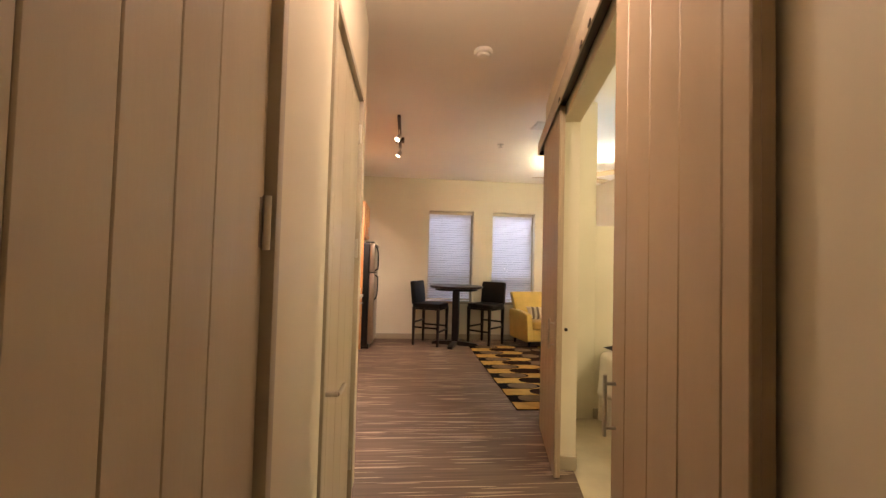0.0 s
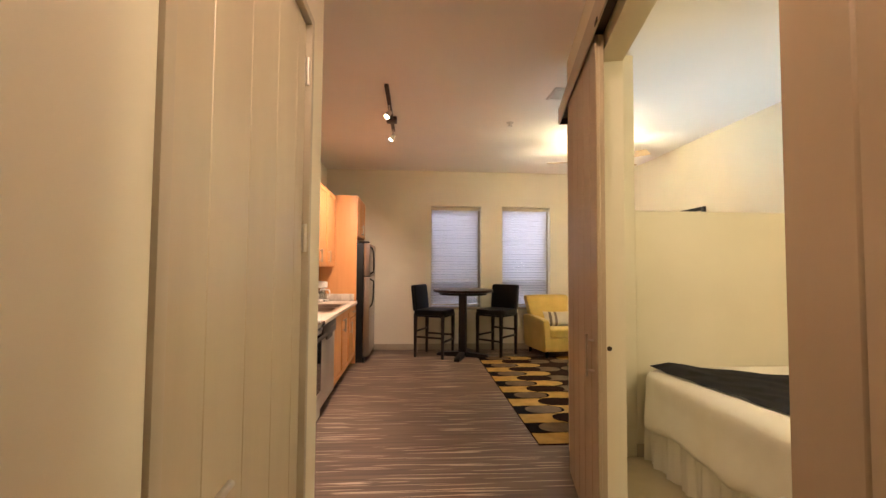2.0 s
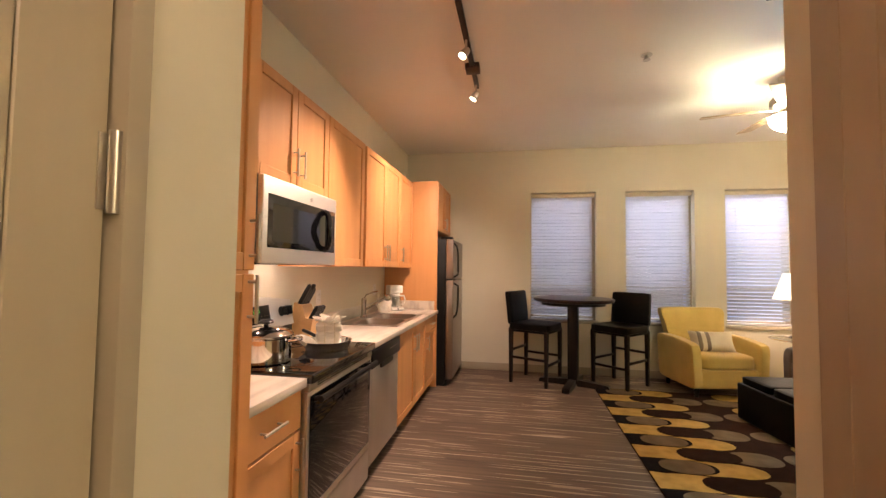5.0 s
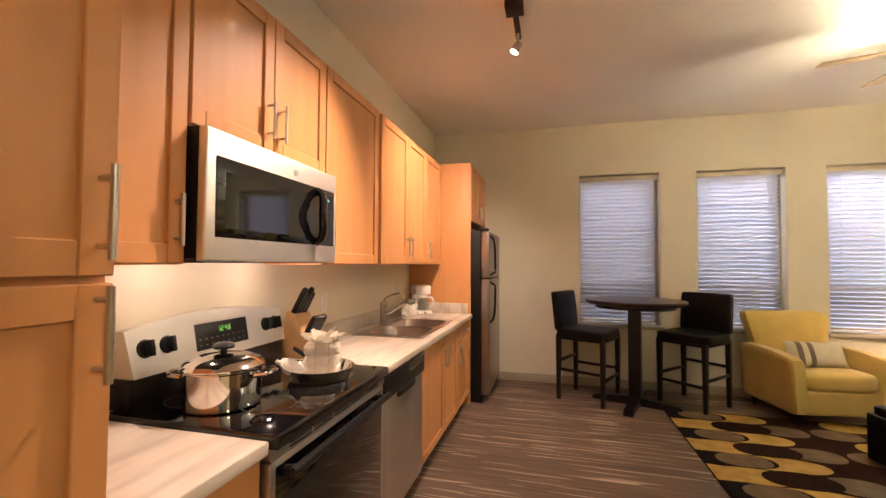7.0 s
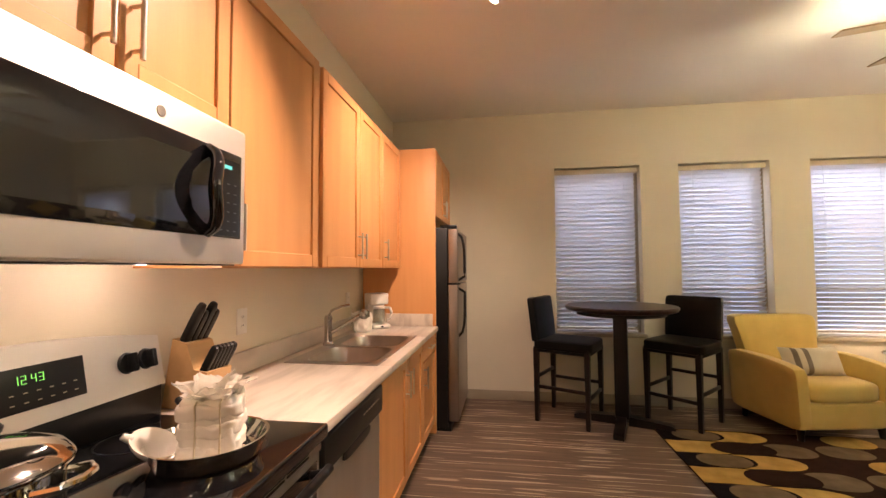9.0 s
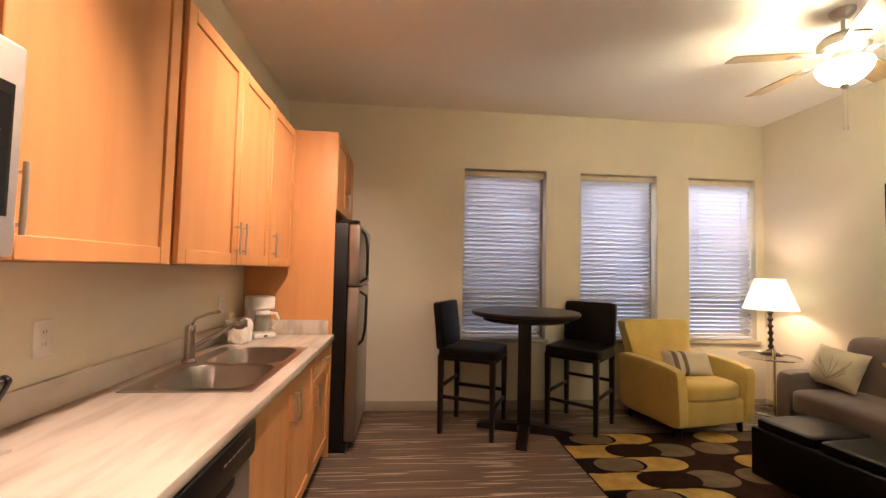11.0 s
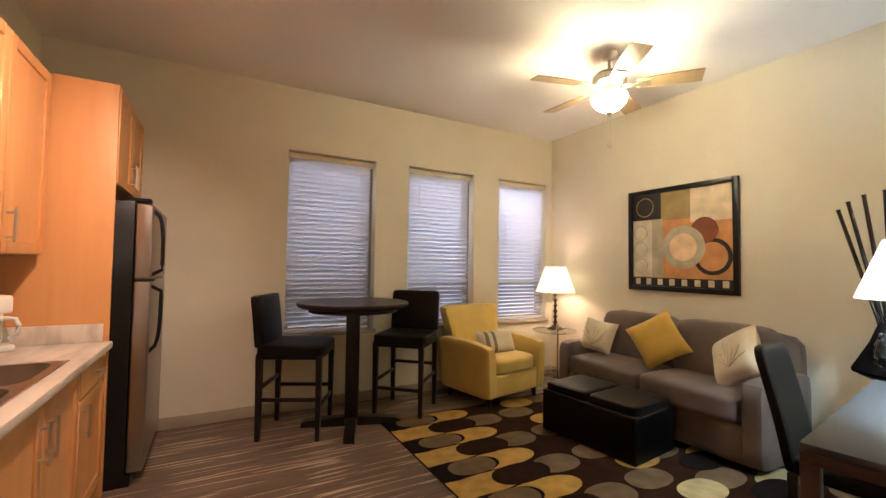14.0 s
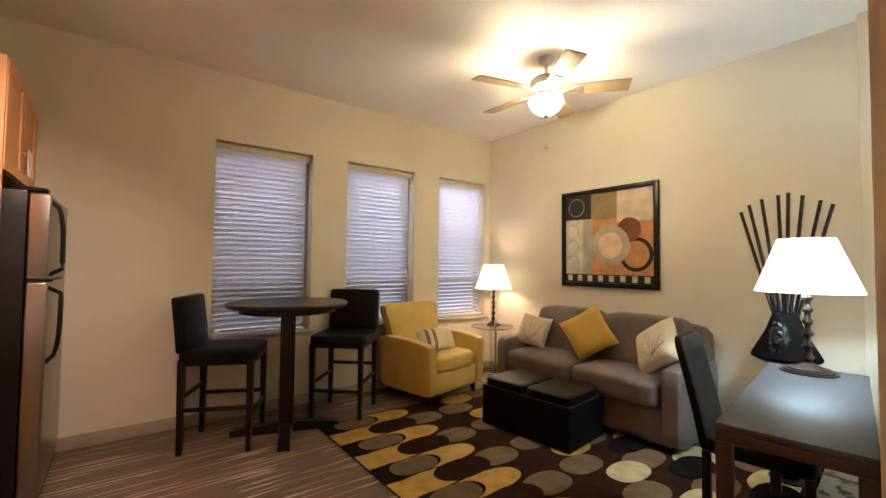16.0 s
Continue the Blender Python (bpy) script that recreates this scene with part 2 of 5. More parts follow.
def cushion(bm, lo, hi, power=5.0, cuts=9, puff=0.0):
    """A soft block: a cube whose corners are rounded off, its faces swollen."""
    lo, hi = Vector(lo), Vector(hi)
    c, h = (lo + hi) / 2, (hi - lo) / 2
    r = bmesh.ops.create_cube(bm, size=2.0)
    bmesh.ops.subdivide_edges(bm, edges=list({e for v in r["verts"] for e in v.link_edges}), cuts=cuts, use_grid_fill=True)
    for v in bm.verts:
        if max(abs(x) for x in v.co) > 1.0001 or v.tag:
            continue
        p = v.co.copy()
        s = (abs(p.x) ** power + abs(p.y) ** power + abs(p.z) ** power) ** (1 / power)
        q = p / s
        if puff:
            q.z *= 1 + puff * (1 - p.x ** 2) * (1 - p.y ** 2)
        v.co = Vector((c.x + q.x * h.x, c.y + q.y * h.y, c.z + q.z * h.z))
        v.tag = True
    return bm


def pillow_mesh(w, h, d, seed=0):
    """A scatter cushion standing on its edge: pinched corners, full middle; w across x, h up z, d deep in y."""
    bm = bmesh.new()
    k = 14
    for side in (1, -1):
        grid = []
        for i in range(k + 1):
            row = []
            for j in range(k + 1):
                u, v = 2 * i / k - 1, 2 * j / k - 1
                full = max(0.0, (1 - u ** 4) * (1 - v ** 4)) ** 0.6
                pinch = 1 - 0.07 * (1 - u * u) * abs(v) ** 3, 1 - 0.07 * (1 - v * v) * abs(u) ** 3
                wob = 0.06 * noise.noise(Vector((u * 1.7 + seed, v * 1.7, side)))
                row.append(bm.verts.new((u * w / 2 * pinch[1], side * d / 2 * full * (1 + wob), v * h / 2 * pinch[0])))
            grid.append(row)
        for i in range(k):
            for j in range(k):
                f = (grid[i][j], grid[i + 1][j], grid[i + 1][j + 1], grid[i][j + 1])
                bm.faces.new(f if side < 0 else f[::-1])
    bmesh.ops.remove_doubles(bm, verts=bm.verts, dist=0.0005)
    return bm


def prism(bm, pts, z0, z1):
    """An upright prism over a plan outline."""
    a = [bm.verts.new((x, y, z0)) for x, y in pts]
    b = [bm.verts.new((x, y, z1)) for x, y in pts]
    bm.faces.new(a[::-1])
    bm.faces.new(b)
    for i in range(len(pts)):
        j = (i + 1) % len(pts)
        bm.faces.new((a[i], a[j], b[j], b[i]))
    return bm


def mesh_of(name, bm, mat):
    me = bpy.data.meshes.new(name)
    bmesh.ops.recalc_face_normals(bm, faces=bm.faces)
    bm.to_mesh(me)
    bm.free()
    me.materials.append(mat)
    me.shade_smooth()
    me.set_sharp_from_angle(angle=radians(38))
    return me


def part(name, bm, mat, parent, label=""):
    ob = new(name, mesh_of(name, bm, mat))
    ob.parent = parent
    if label:
        ob["label"] = label
    return ob


def share(name, me, m, parent):
    """One more piece on mesh data that others use too."""
    ob = new(name, me)
    ob.parent = parent
    ob.matrix_basis = m
    return ob


def thing(name, m, label, category, group=""):
    ob = new(name)
    ob.empty_display_size = 0.1
    ob.matrix_world = m
    return tagged(ob, label, category, group)


def solid(name, bm, mat, label, category, m=Matrix(), group=""):
    ob = new(name, mesh_of(name, bm, mat))
    ob.matrix_world = m
    return tagged(ob, label, category, group)


def structure(name, bm, mat, label, category, m=Matrix()):
    ob = new(name, mesh_of(name, bm, mat))
    ob.matrix_world = m
    return tagged(ob, label, category, kind="structure")


N = bmesh.new
HI = 2.93

# --- the large structure ---
bm = N()
box(bm, (-0.15, -3.0, -0.1), (5.05, 6.3, 0.0))
structure("floor", bm, FLOOR, "brown plank floor with thin pale streaks", "floor")
bm = N()
box(bm, (-0.15, -3.0, HI), (5.05, 6.3, HI + 0.1))
structure("ceiling", bm, CEIL, "plain off-white painted ceiling", "ceiling")
bm = N()
box(bm, (-0.15, 0.95, 0), (0, 6.3, HI))
structure("wall_kitchen", bm, PAINT, "pale khaki painted wall behind the kitchen", "wall")

WINDOWS = ((1.70, 2.53), (2.885, 3.695), (4.04, 4.78))
W0, W1, WALL_Y = 0.68, 2.35, 5.99
bm = N()
edges = [0.0] + [v for w in WINDOWS for v in w] + [4.87]
for a, b in zip(edges[::2], edges[1::2]):
    box(bm, (a, WALL_Y, 0), (b, WALL_Y + 0.2, HI))
for a, b in WINDOWS:
    box(bm, (a, WALL_Y, 0), (b, WALL_Y + 0.2, W0))
    box(bm, (a, WALL_Y, W1), (b, WALL_Y + 0.2, HI))
structure("wall_windows", bm, PAINT, "pale khaki painted wall with three windows", "wall")
bm = N()
box(bm, (4.87, -3.0, 0), (5.05, 6.3, HI))
structure("wall_right", bm, PAINT, "pale khaki painted wall behind the sofa", "wall")
bm = N()
box(bm, (4.76, 2.26, 0), (4.868, 2.55, HI), 0.004)
structure("pilaster", bm, PAINT, "pale painted pilaster beside the desk", "wall")

# hall wall with two doors, and the closet end wall towards the kitchen
D1, D2, DH = (-1.66, -0.70), (-0.13, 0.87), 2.36
bm = N()
for a, b in ((-3.0, D1[0]), (D1[1], D2[0]), (D2[1], 1.078)):
    box(bm, (0.87, a, 0), (1.0, b, HI))
for a, b in (D1, D2):
    box(bm, (0.87, a, DH), (1.0, b, HI))
box(bm, (-0.15, 0.958, 0), (0.87, 1.078, HI))
structure("wall_hall", bm, PAINT, "cream painted hall wall with two closet doors", "wall")
bm = N()
box(bm, (0.80, -3.0, 0), (3.0, -2.86, HI))
box(bm, (0.2, -3.0, 0), (0.3, 0.95, HI))
structure("wall_entry", bm, PAINT, "cream painted wall that closes the entry", "wall")

# the oblique wall that carries the sliding doors: its own frame, x along it, y towards the hall
SL = pose(1.997, -0.24, 0, 0, 0, 77.64)
O0, O1, SEND = -0.14, 1.47, 2.57
bm = N()
box(bm, (-2.75, -0.167, 0), (O0, -0.05, HI))
box(bm, (O1, -0.167, 0), (SEND - 0.03, -0.05, HI))
box(bm, (O0, -0.167, 2.40), (O1, -0.05, HI))
structure("wall_oblique", bm, PAINT, "cream painted wall with a wide doorway to the bedroom", "wall", SL)
bm = N()
box(bm, (2.595, 2.09, 0), (3.04, 2.25, HI), 0.003)
box(bm, (3.04, 2.09, 0), (4.87, 2.25, 1.77), 0.003)
structure("wall_partition", bm, PAINT, "pale yellow part-height wall between bedroom and living room", "wall")
bm = N()
prism(bm, [(2.13, -0.35), (2.50, 1.33), (2.66, 2.088), (4.868, 2.088), (4.868, -2.86), (1.70, -2.86)], 0.0005, 0.004)
structure("floor_bedroom", bm, TAN, "smooth tan bedroom floor", "floor")

for name, lo, hi in (("baseboard_1", (0.76, WALL_Y - 0.012, 0), (4.86, WALL_Y - 0.001, 0.095)), ("baseboard_2", (4.857, 2.56, 0), (4.868, 5.97, 0.095)),
                     ("baseboard_3", (1.001, -0.56, 0), (1.012, -0.25, 0.095)), ("baseboard_4", (2.63, 2.251, 0), (4.75, 2.262, 0.095)),
                     ("baseboard_5", (3.03, 2.078, 0), (4.86, 2.089, 0.095)), ("baseboard_6", (0.72, 1.079, 0), (1.0, 1.09, 0.095))):
    structure(name, box(N(), lo, hi, 0.003), TRIM, "low taupe painted baseboard", "baseboard")
structure("baseboard_7", box(N(), (O1 + 0.02, -0.180, 0), (SEND - 0.05, -0.168, 0.095), 0.003), TRIM, "low taupe painted baseboard", "baseboard", SL)
structure("baseboard_8", box(N(), (O1 - 0.012, -0.168, 0), (O1 - 0.001, -0.05, 0.095), 0.003), TRIM, "low taupe painted baseboard", "baseboard", SL)


def boarded_leaf(owner, cuts, y0, y1, z0, z1, mat):
    """Upright boards with V joints between the cuts along x; faces +y."""
    part("core", box(N(), (cuts[0] + 0.004, y0, z0 + 0.002), (cuts[-1] - 0.004, y1 - 0.006, z1 - 0.002)), mat, owner)
    for xa, xb in zip(cuts, cuts[1:]):
        part("board", box(N(), (xa + 0.0006, y1 - 0.020, z0), (xb - 0.0006, y1, z1), 0.004, 1), mat, owner)


def bar_pull(parent, p, axis, length, out, r=0.006, stand=0.03):
    """A straight bar handle on two posts; axis and out are unit vectors."""
    p, axis, out = Vector(p), Vector(axis), Vector(out)
    b = N()
    rod(b, p - axis * length / 2 + out * stand, p + axis * length / 2 + out * stand, r, n=10)
    for s in (-0.36, 0.36):
        rod(b, p + axis * length * s, p + axis * length * s + out * stand, r * 0.8, n=8)
    return part("handle", b, NICKEL, parent, "brushed metal bar handle")


LV = 0.89


def hall_door(name, y0, y1, hinge_y, handle_y, seams):
    m = pose(0, 0, 0)
    d = tagged(thing(name, m, "closed taupe boarded closet door with metal lever", "door"), kind="structure")
    # boards run along y: build in a turned frame
    t = pose(1.0, y0, 0, 0, 0, 90)
    w = y1 - y0
    b = N()
    for lo, hi in (((0, -0.13, 0), (0.035, 0.012, DH)), ((w - 0.035, -0.13, 0), (w, 0.012, DH)), ((0.035, -0.13, DH - 0.035), (w - 0.035, 0.012, DH))):
        box(b, lo, hi, 0.003)
    f = part("frame", b, TRIM, d, "taupe painted metal frame")
    f.matrix_basis = Matrix.Translation((1.0, y0, 0)) @ Matrix.Rotation(radians(90), 4, "Z") @ Matrix.Diagonal((1, -1, 1, 1))
    leaf = part("leaf", box(N(), (0.938, y0 + 0.038, 0.012), (0.979, y1 - 0.038, DH - 0.038)), DOOR, d)
    cuts = [y0 + 0.04, *seams, y1 - 0.04]
    for ya, yb in zip(cuts, cuts[1:]):
        part("board", box(N(), (0.97, ya + 0.0008, 0.012), (0.988, yb - 0.0008, DH - 0.038), 0.0022, 1), DOOR, leaf)
    for z in (0.25, 1.46, 2.13):
        b = N()
        rod(b, (0.998, hinge_y, z - 0.055), (0.998, hinge_y, z + 0.055), 0.008, n=10)
        box(b, (0.986, hinge_y - 0.016, z - 0.05), (0.991, hinge_y + 0.004, z + 0.05))
        part("hinge", b, NICKEL, d, "worn metal hinge")
    if handle_y is not None:
        b = N()
        rod(b, (0.985, handle_y, LV), (0.996, handle_y, LV), 0.027, n=24)
        rod(b, (0.99, handle_y, LV), (1.045, handle_y, LV), 0.010, n=12)
        tube(b, [(1.045, handle_y, LV), (1.052, handle_y + 0.03, LV + 0.001), (1.054, handle_y + 0.105, LV + 0.006)], 0.0085)
        part("lever", b, NICKEL, d, "brushed metal lever handle")
    return d


hall_door("door_1", D1[0], D1[1], D1[1] - 0.05, None, [-1.62 + 0.11 * k for k in range(1, 7)])
hall_door("door_2", D2[0], D2[1], D2[1] - 0.038, D2[0] + 0.10, [0.088, 0.299, 0.512, 0.722])


def sliding_door(name, cuts, pull_x):
    d = tagged(thing(name, SL, "taupe boarded sliding door hung from a wall rail", "door"), kind="structure")
    boarded_leaf(d, cuts, -0.04, 0.0, 0.015, 2.46, BARN)
    bar_pull(d, (pull_x, 0, 0.93), (0, 0, 1), 0.20, (0, 1, 0), 0.007, 0.035)
    return d


sliding_door("door_3", [1.31, 1.45, 1.63, 1.81, 1.99, 2.18], 1.39)
sliding_door("door_4", [-0.78, -0.693, -0.516, -0.333, -0.140, 0.0], -0.05)
rail = thing("door_rail", SL, "dark bronze metal rail above the sliding doors", "rail")
b = N()
box(b, (-1.3, 0.012, 2.43), (2.49, 0.022, 2.55), 0.002)
box(b, (-1.3, -0.05, 2.545), (2.49, 0.012, 2.555))
part("valance", b, TRIM, rail, "taupe face board")
for sx in (0.30, 0.48, 1.15):
    part("bracket", box(N(), (sx, 0.020, 2.432), (sx + 0.05, 0.027, 2.452), 0.002), BRONZE, rail, "dark metal bracket")
part("end_cap", box(N(), (2.49, -0.05, 2.43), (2.496, 0.022, 2.556)), BRONZE, rail)
part("track", box(N(), (-1.3, -0.045, 2.475), (2.488, 0.008, 2.51)), BRONZE, rail)


def window(i, x0, x1):
    w = tagged(thing("window_%d" % i, pose(0, 0, 0), "window with white slatted blind lowered at dusk", "window"), kind="structure")
    yf = WALL_Y + 0.11
    b = N()
    for lo, hi in (((x0, yf, W0), (x0 + 0.05, yf + 0.06, W1)), ((x1 - 0.05, yf, W0), (x1, yf + 0.06, W1)), ((x0 + 0.05, yf, W1 - 0.05), (x1 - 0.05, yf + 0.06, W1)),
                   ((x0 + 0.05, yf, W0), (x1 - 0.05, yf + 0.06, W0 + 0.05)), ((x0 + 0.05, yf, 1.10), (x1 - 0.05, yf + 0.06, 1.15))):
        box(b, lo, hi, 0.003)
    part("window_frame", b, TRIM, w, "taupe window frame")
    for z0, z1 in ((W0 + 0.05, 1.10), (1.15, W1 - 0.05)):
        p = part("pane", box(N(), (x0 + 0.05, yf + 0.03, z0), (x1 - 0.05, yf + 0.036, z1)), GLASS, w)
        p.visible_shadow = False
    part("window_sill", box(N(), (x0 - 0.02, WALL_Y - 0.03, W0 - 0.03), (x1 + 0.02, WALL_Y + 0.11, W0 + 0.004), 0.004), TRIM, w, "taupe wooden sill")
    bl = thing("window_blind", pose(0, 0, 0), "white wide-slat blind, lowered with slats half open", "blind", "blinds at the windows")
    y = WALL_Y + 0.065
    part("headrail", box(N(), (x0 + 0.006, y - 0.035, W1 - 0.062), (x1 - 0.014, y + 0.03, W1 - 0.014), 0.003), CREAM, bl, "cream valance")
    n = 36
    pitch = (W1 - 0.065 - W0 - 0.05) / n
    b = N()
    xe = x1 - (0.022 if i == 3 else 0.045)
    box(b, (x0 + 0.008, -0.025, -0.0015), (xe, 0.025, 0.0015))
    me = mesh_of("slat", b, SLAT)
    for k in range(n):
        share("slat", me, pose(0, y, W1 - 0.075 - k * pitch, -46, 0), bl)
    part("bottom_rail", box(N(), (x0 + 0.008, y - 0.025, W0 + 0.012), (xe, y + 0.025, W0 + 0.032), 0.003), SLAT, bl)
    b = N()
    for fx in (0.18, 0.82):
        xx = x0 + (x1 - x0) * fx
        rod(b, (xx, y - 0.026, W0 + 0.03), (xx, y - 0.026, W1 - 0.05), 0.0012, n=6)
    part("ladder_cord", b, SLAT, bl)
    b = N()
    rod(b, (x1 - 0.07, y - 0.04, 1.42), (x1 - 0.07, y - 0.04, W1 - 0.06), 0.0012, n=6)
    rod(b, (x1 - 0.07, y - 0.04, 1.37), (x1 - 0.07, y - 0.04, 1.42), 0.007, 0.003, n=10)
    part("pull_cord", b, SLAT, bl)


for i, (a, b) in enumerate(WINDOWS):
    window(i + 1, a, b)

part("latch_hole", rod(N(), (O1 - 0.0, -0.09, 0.95), (O1 - 0.004, -0.09, 0.95), 0.012, n=14), BRONZE, bpy.data.objects["wall_oblique"], "small dark latch strike")

# dusk outside: a plain bluish distance
back = bpy.data.materials.new("dusk_distance")
back.use_nodes = True
bn, bl_ = back.node_tree.nodes, back.node_tree.links
em, tc, nz, rp = bn.new("ShaderNodeEmission"), bn.new("ShaderNodeTexCoord"), bn.new("ShaderNodeTexNoise"), bn.new("ShaderNodeValToRGB")
nz.inputs["Scale"].default_value = 0.5
bl_.new(tc.outputs["Object"], nz.inputs[0])
bl_.new(nz.outputs[0], rp.inputs[0])
rp.color_ramp.elements[0].position, rp.color_ramp.elements[1].position = 0.35, 0.7
rp.color_ramp.elements[0].color, rp.color_ramp.elements[1].color = (0.16, 0.19, 0.32, 1), (0.55, 0.62, 0.85, 1)
bl_.new(rp.outputs[0], em.inputs[0])
em.inputs[1].default_value = 3.0
bl_.new(em.outputs[0], bn["Material Output"].inputs[0])
structure("backdrop", box(N(), (-6, 11.0, -2), (14, 11.1, 8)), back, "dim blue dusk outside the windows", "backdrop")
bm = N()
box(bm, (-3, 7.9, -0.5), (4.25, 8.2, 6), 0.02)
structure("wall_neighbour", bm, material("grey_render", (0.50, 0.50, 0.55), 0.8, scale=2, bump=0.2), "grey rendered wall outside the windows", "wall")
structure("ground", box(N(), (-6, 6.32, -0.6), (14, 11.0, -0.5)), material("paving", (0.30, 0.29, 0.28), 0.8, scale=3, bump=0.2), "plain paving outside the windows", "ground")

# --- kitchen ---
UP = (0, 0, 1)


def shaker(parent, x, y0, y1, z0, z1, handle=None, name="door"):
    """A framed door that faces +x; handle: (y, z, 'v' or 'h')."""
    f = 0.055
    d = part(name, box(N(), (x, y0 + f - 0.003, z0 + f - 0.003), (x + 0.010, y1 - f + 0.003, z1 - f + 0.003)), MAPLE, parent)
    for yy in (y0, y1 - f):
        part("stile", box(N(), (x, yy, z0), (x + 0.02, yy + f, z1), 0.0025, 1), MAPLE, d)
    for zz in (z0, z1 - f):
        part("rail", box(N(), (x, y0 + f + 0.0003, zz), (x + 0.02, y1 - f - 0.0003, zz + f), 0.0025, 1), MAPLE, d)
    if handle:
        hy, hz, way = handle
        bar_pull(d, (x + 0.02, hy, hz), UP if way == "v" else (0, 1, 0), 0.15, (1, 0, 0))
    return d


def slab(parent, x, y0, y1, z0, z1):
    d = part("drawer", box(N(), (x, y0, z0), (x + 0.02, y1, z1), 0.003, 1), MAPLE, parent)
    bar_pull(d, (x + 0.02, (y0 + y1) / 2, (z0 + z1) / 2), (0, 1, 0), 0.15, (1, 0, 0))
    return d


def cabinet(name, y0, y1, z0, z1, depth, label, toe=False):
    c = thing(name, pose(0, 0, 0), label, "cabinet", "maple kitchen cabinets")
    b = N()
    if name == "sink_cabinet":
        box(b, (0.002, y0 + 0.0015, z0), (depth - 0.022, y1 - 0.0015, 0.64))
        box(b, (depth - 0.05, y0 + 0.0015, 0.641), (depth - 0.022, y1 - 0.0015, z1))
    else:
        box(b, (0.002, y0 + 0.0015, z0), (depth - 0.022, y1 - 0.0015, z1))
    part("body", b, MAPLE, c)
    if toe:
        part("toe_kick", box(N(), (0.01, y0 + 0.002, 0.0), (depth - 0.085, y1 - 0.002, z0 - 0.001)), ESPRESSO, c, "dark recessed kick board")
    return c


C = 0.864
g = 0.003
c = cabinet("pantry_cabinet", 1.09, 1.575, 0.10, 2.31, 0.70, "tall maple pantry cabinet with two doors", True)
shaker(c, 0.68, 1.09 + g, 1.575 - g, 0.11, 1.313, (1.545, 1.235, "v"))
shaker(c, 0.68, 1.09 + g, 1.575 - g, 1.325, 2.305, (1.545, 1.425, "v"))
c = cabinet("base_cabinet", 1.576, 2.045, 0.10, C - 0.04, 0.62, "maple base cabinet with one drawer over a door", True)
slab(c, 0.60, 1.58, 2.04, 0.655, 0.815)
shaker(c, 0.60, 1.58, 2.04, 0.11, 0.645, (2.005, 0.55, "v"))
c = cabinet("sink_cabinet", 3.485, 4.51, 0.10, C - 0.04, 0.62, "maple sink cabinet with two doors", True)
shaker(c, 0.60, 3.49, 4.05, 0.11, 0.815, (4.015, 0.67, "v"))
shaker(c, 0.60, 4.056, 4.505, 0.11, 0.815, (4.09, 0.67, "v"))
c = cabinet("drawer_cabinet", 4.512, 5.03, 0.10, C - 0.04, 0.62, "maple base cabinet with drawer over door beside the fridge", True)
slab(c, 0.60, 4.52, 5.02, 0.68, 0.815)
shaker(c, 0.60, 4.52, 5.02, 0.11, 0.67, (4.555, 0.57, "v"))
UB, UT = 1.34, 2.315
for y0, y1, z0, doors, label in ((1.576, 2.05, UB, ((1.58, 2.045, 2.01),), "maple wall cabinet beside the pantry"),
                                 (2.053, 2.828, 1.765, ((2.057, 2.438, 2.405), (2.443, 2.824, 2.478)), "short maple wall cabinet above the microwave"),
                                 (2.831, 3.50, UB, ((2.835, 3.46, 2.87),), "wide maple wall cabinet beside the microwave"),
                                 (3.503, 4.485, UB, ((3.507, 4.018, 3.985), (4.024, 4.481, 4.058)), "maple wall cabinet with two doors above the sink"),
                                 (4.488, 4.99, UB, ((4.492, 4.986, 4.53),), "narrow maple wall cabinet beside the fridge panel")):
    c = cabinet("wall_cabinet", y0, y1, z0, UT, 0.34, label)
    for d0, d1, hy in doors:
        shaker(c, 0.32, d0, d1, z0 + 0.004, UT - 0.004, (hy, z0 + 0.13, "v"))
c = cabinet("fridge_cabinet", 5.058, 5.93, 1.765, 2.34, 0.63, "maple cabinet with two doors above the fridge")
shaker(c, 0.61, 5.062, 5.49, 1.77, 2.335, (5.455, 1.88, "v"))
shaker(c, 0.61, 5.496, 5.926, 1.77, 2.335, (5.53, 1.88, "v"))
part("side_panel", box(N(), (0.002, 5.034, 0.0), (0.625, 5.055, 2.34), 0.002), MAPLE, c, "full-height maple panel")

# worktops with the sink cut out
SX0, SX1, SY0, SY1 = 0.10, 0.565, 3.63, 4.50
w = thing("worktop", pose(0, 0, 0), "cream stone-look laminate worktop beside the range", "worktop")
part("slab", box(N(), (0.0015, 1.577, C - 0.038), (0.645, 2.043, C), 0.006), LAMINATE, w)
part("backsplash", box(N(), (0.0015, 1.577, C + 0.0005), (0.02, 2.043, C + 0.10), 0.003), LAMINATE, w)
w = thing("worktop", pose(0, 0, 0), "long cream stone-look laminate worktop with backsplash", "worktop")
for lo, hi, bev in (((0.0015, 2.858, C - 0.038), (0.645, SY0, C), 0.006), ((0.0015, SY1, C - 0.038), (0.645, 5.033, C), 0.006),
                    ((0.0015, SY0 - 0.006, C - 0.038), (SX0, SY1 + 0.006, C), 0), ((SX1, SY0 - 0.006, C - 0.038), (0.645, SY1 + 0.006, C), 0.006)):
    part("slab", box(N(), lo, hi, bev), LAMINATE, w)
part("backsplash", box(N(), (0.0015, 2.858, C + 0.0005), (0.02, 5.013, C + 0.10), 0.003), LAMINATE, w)
part("backsplash", box(N(), (0.0015, 5.014, C + 0.0005), (0.60, 5.033, C + 0.10), 0.003), LAMINATE, w)

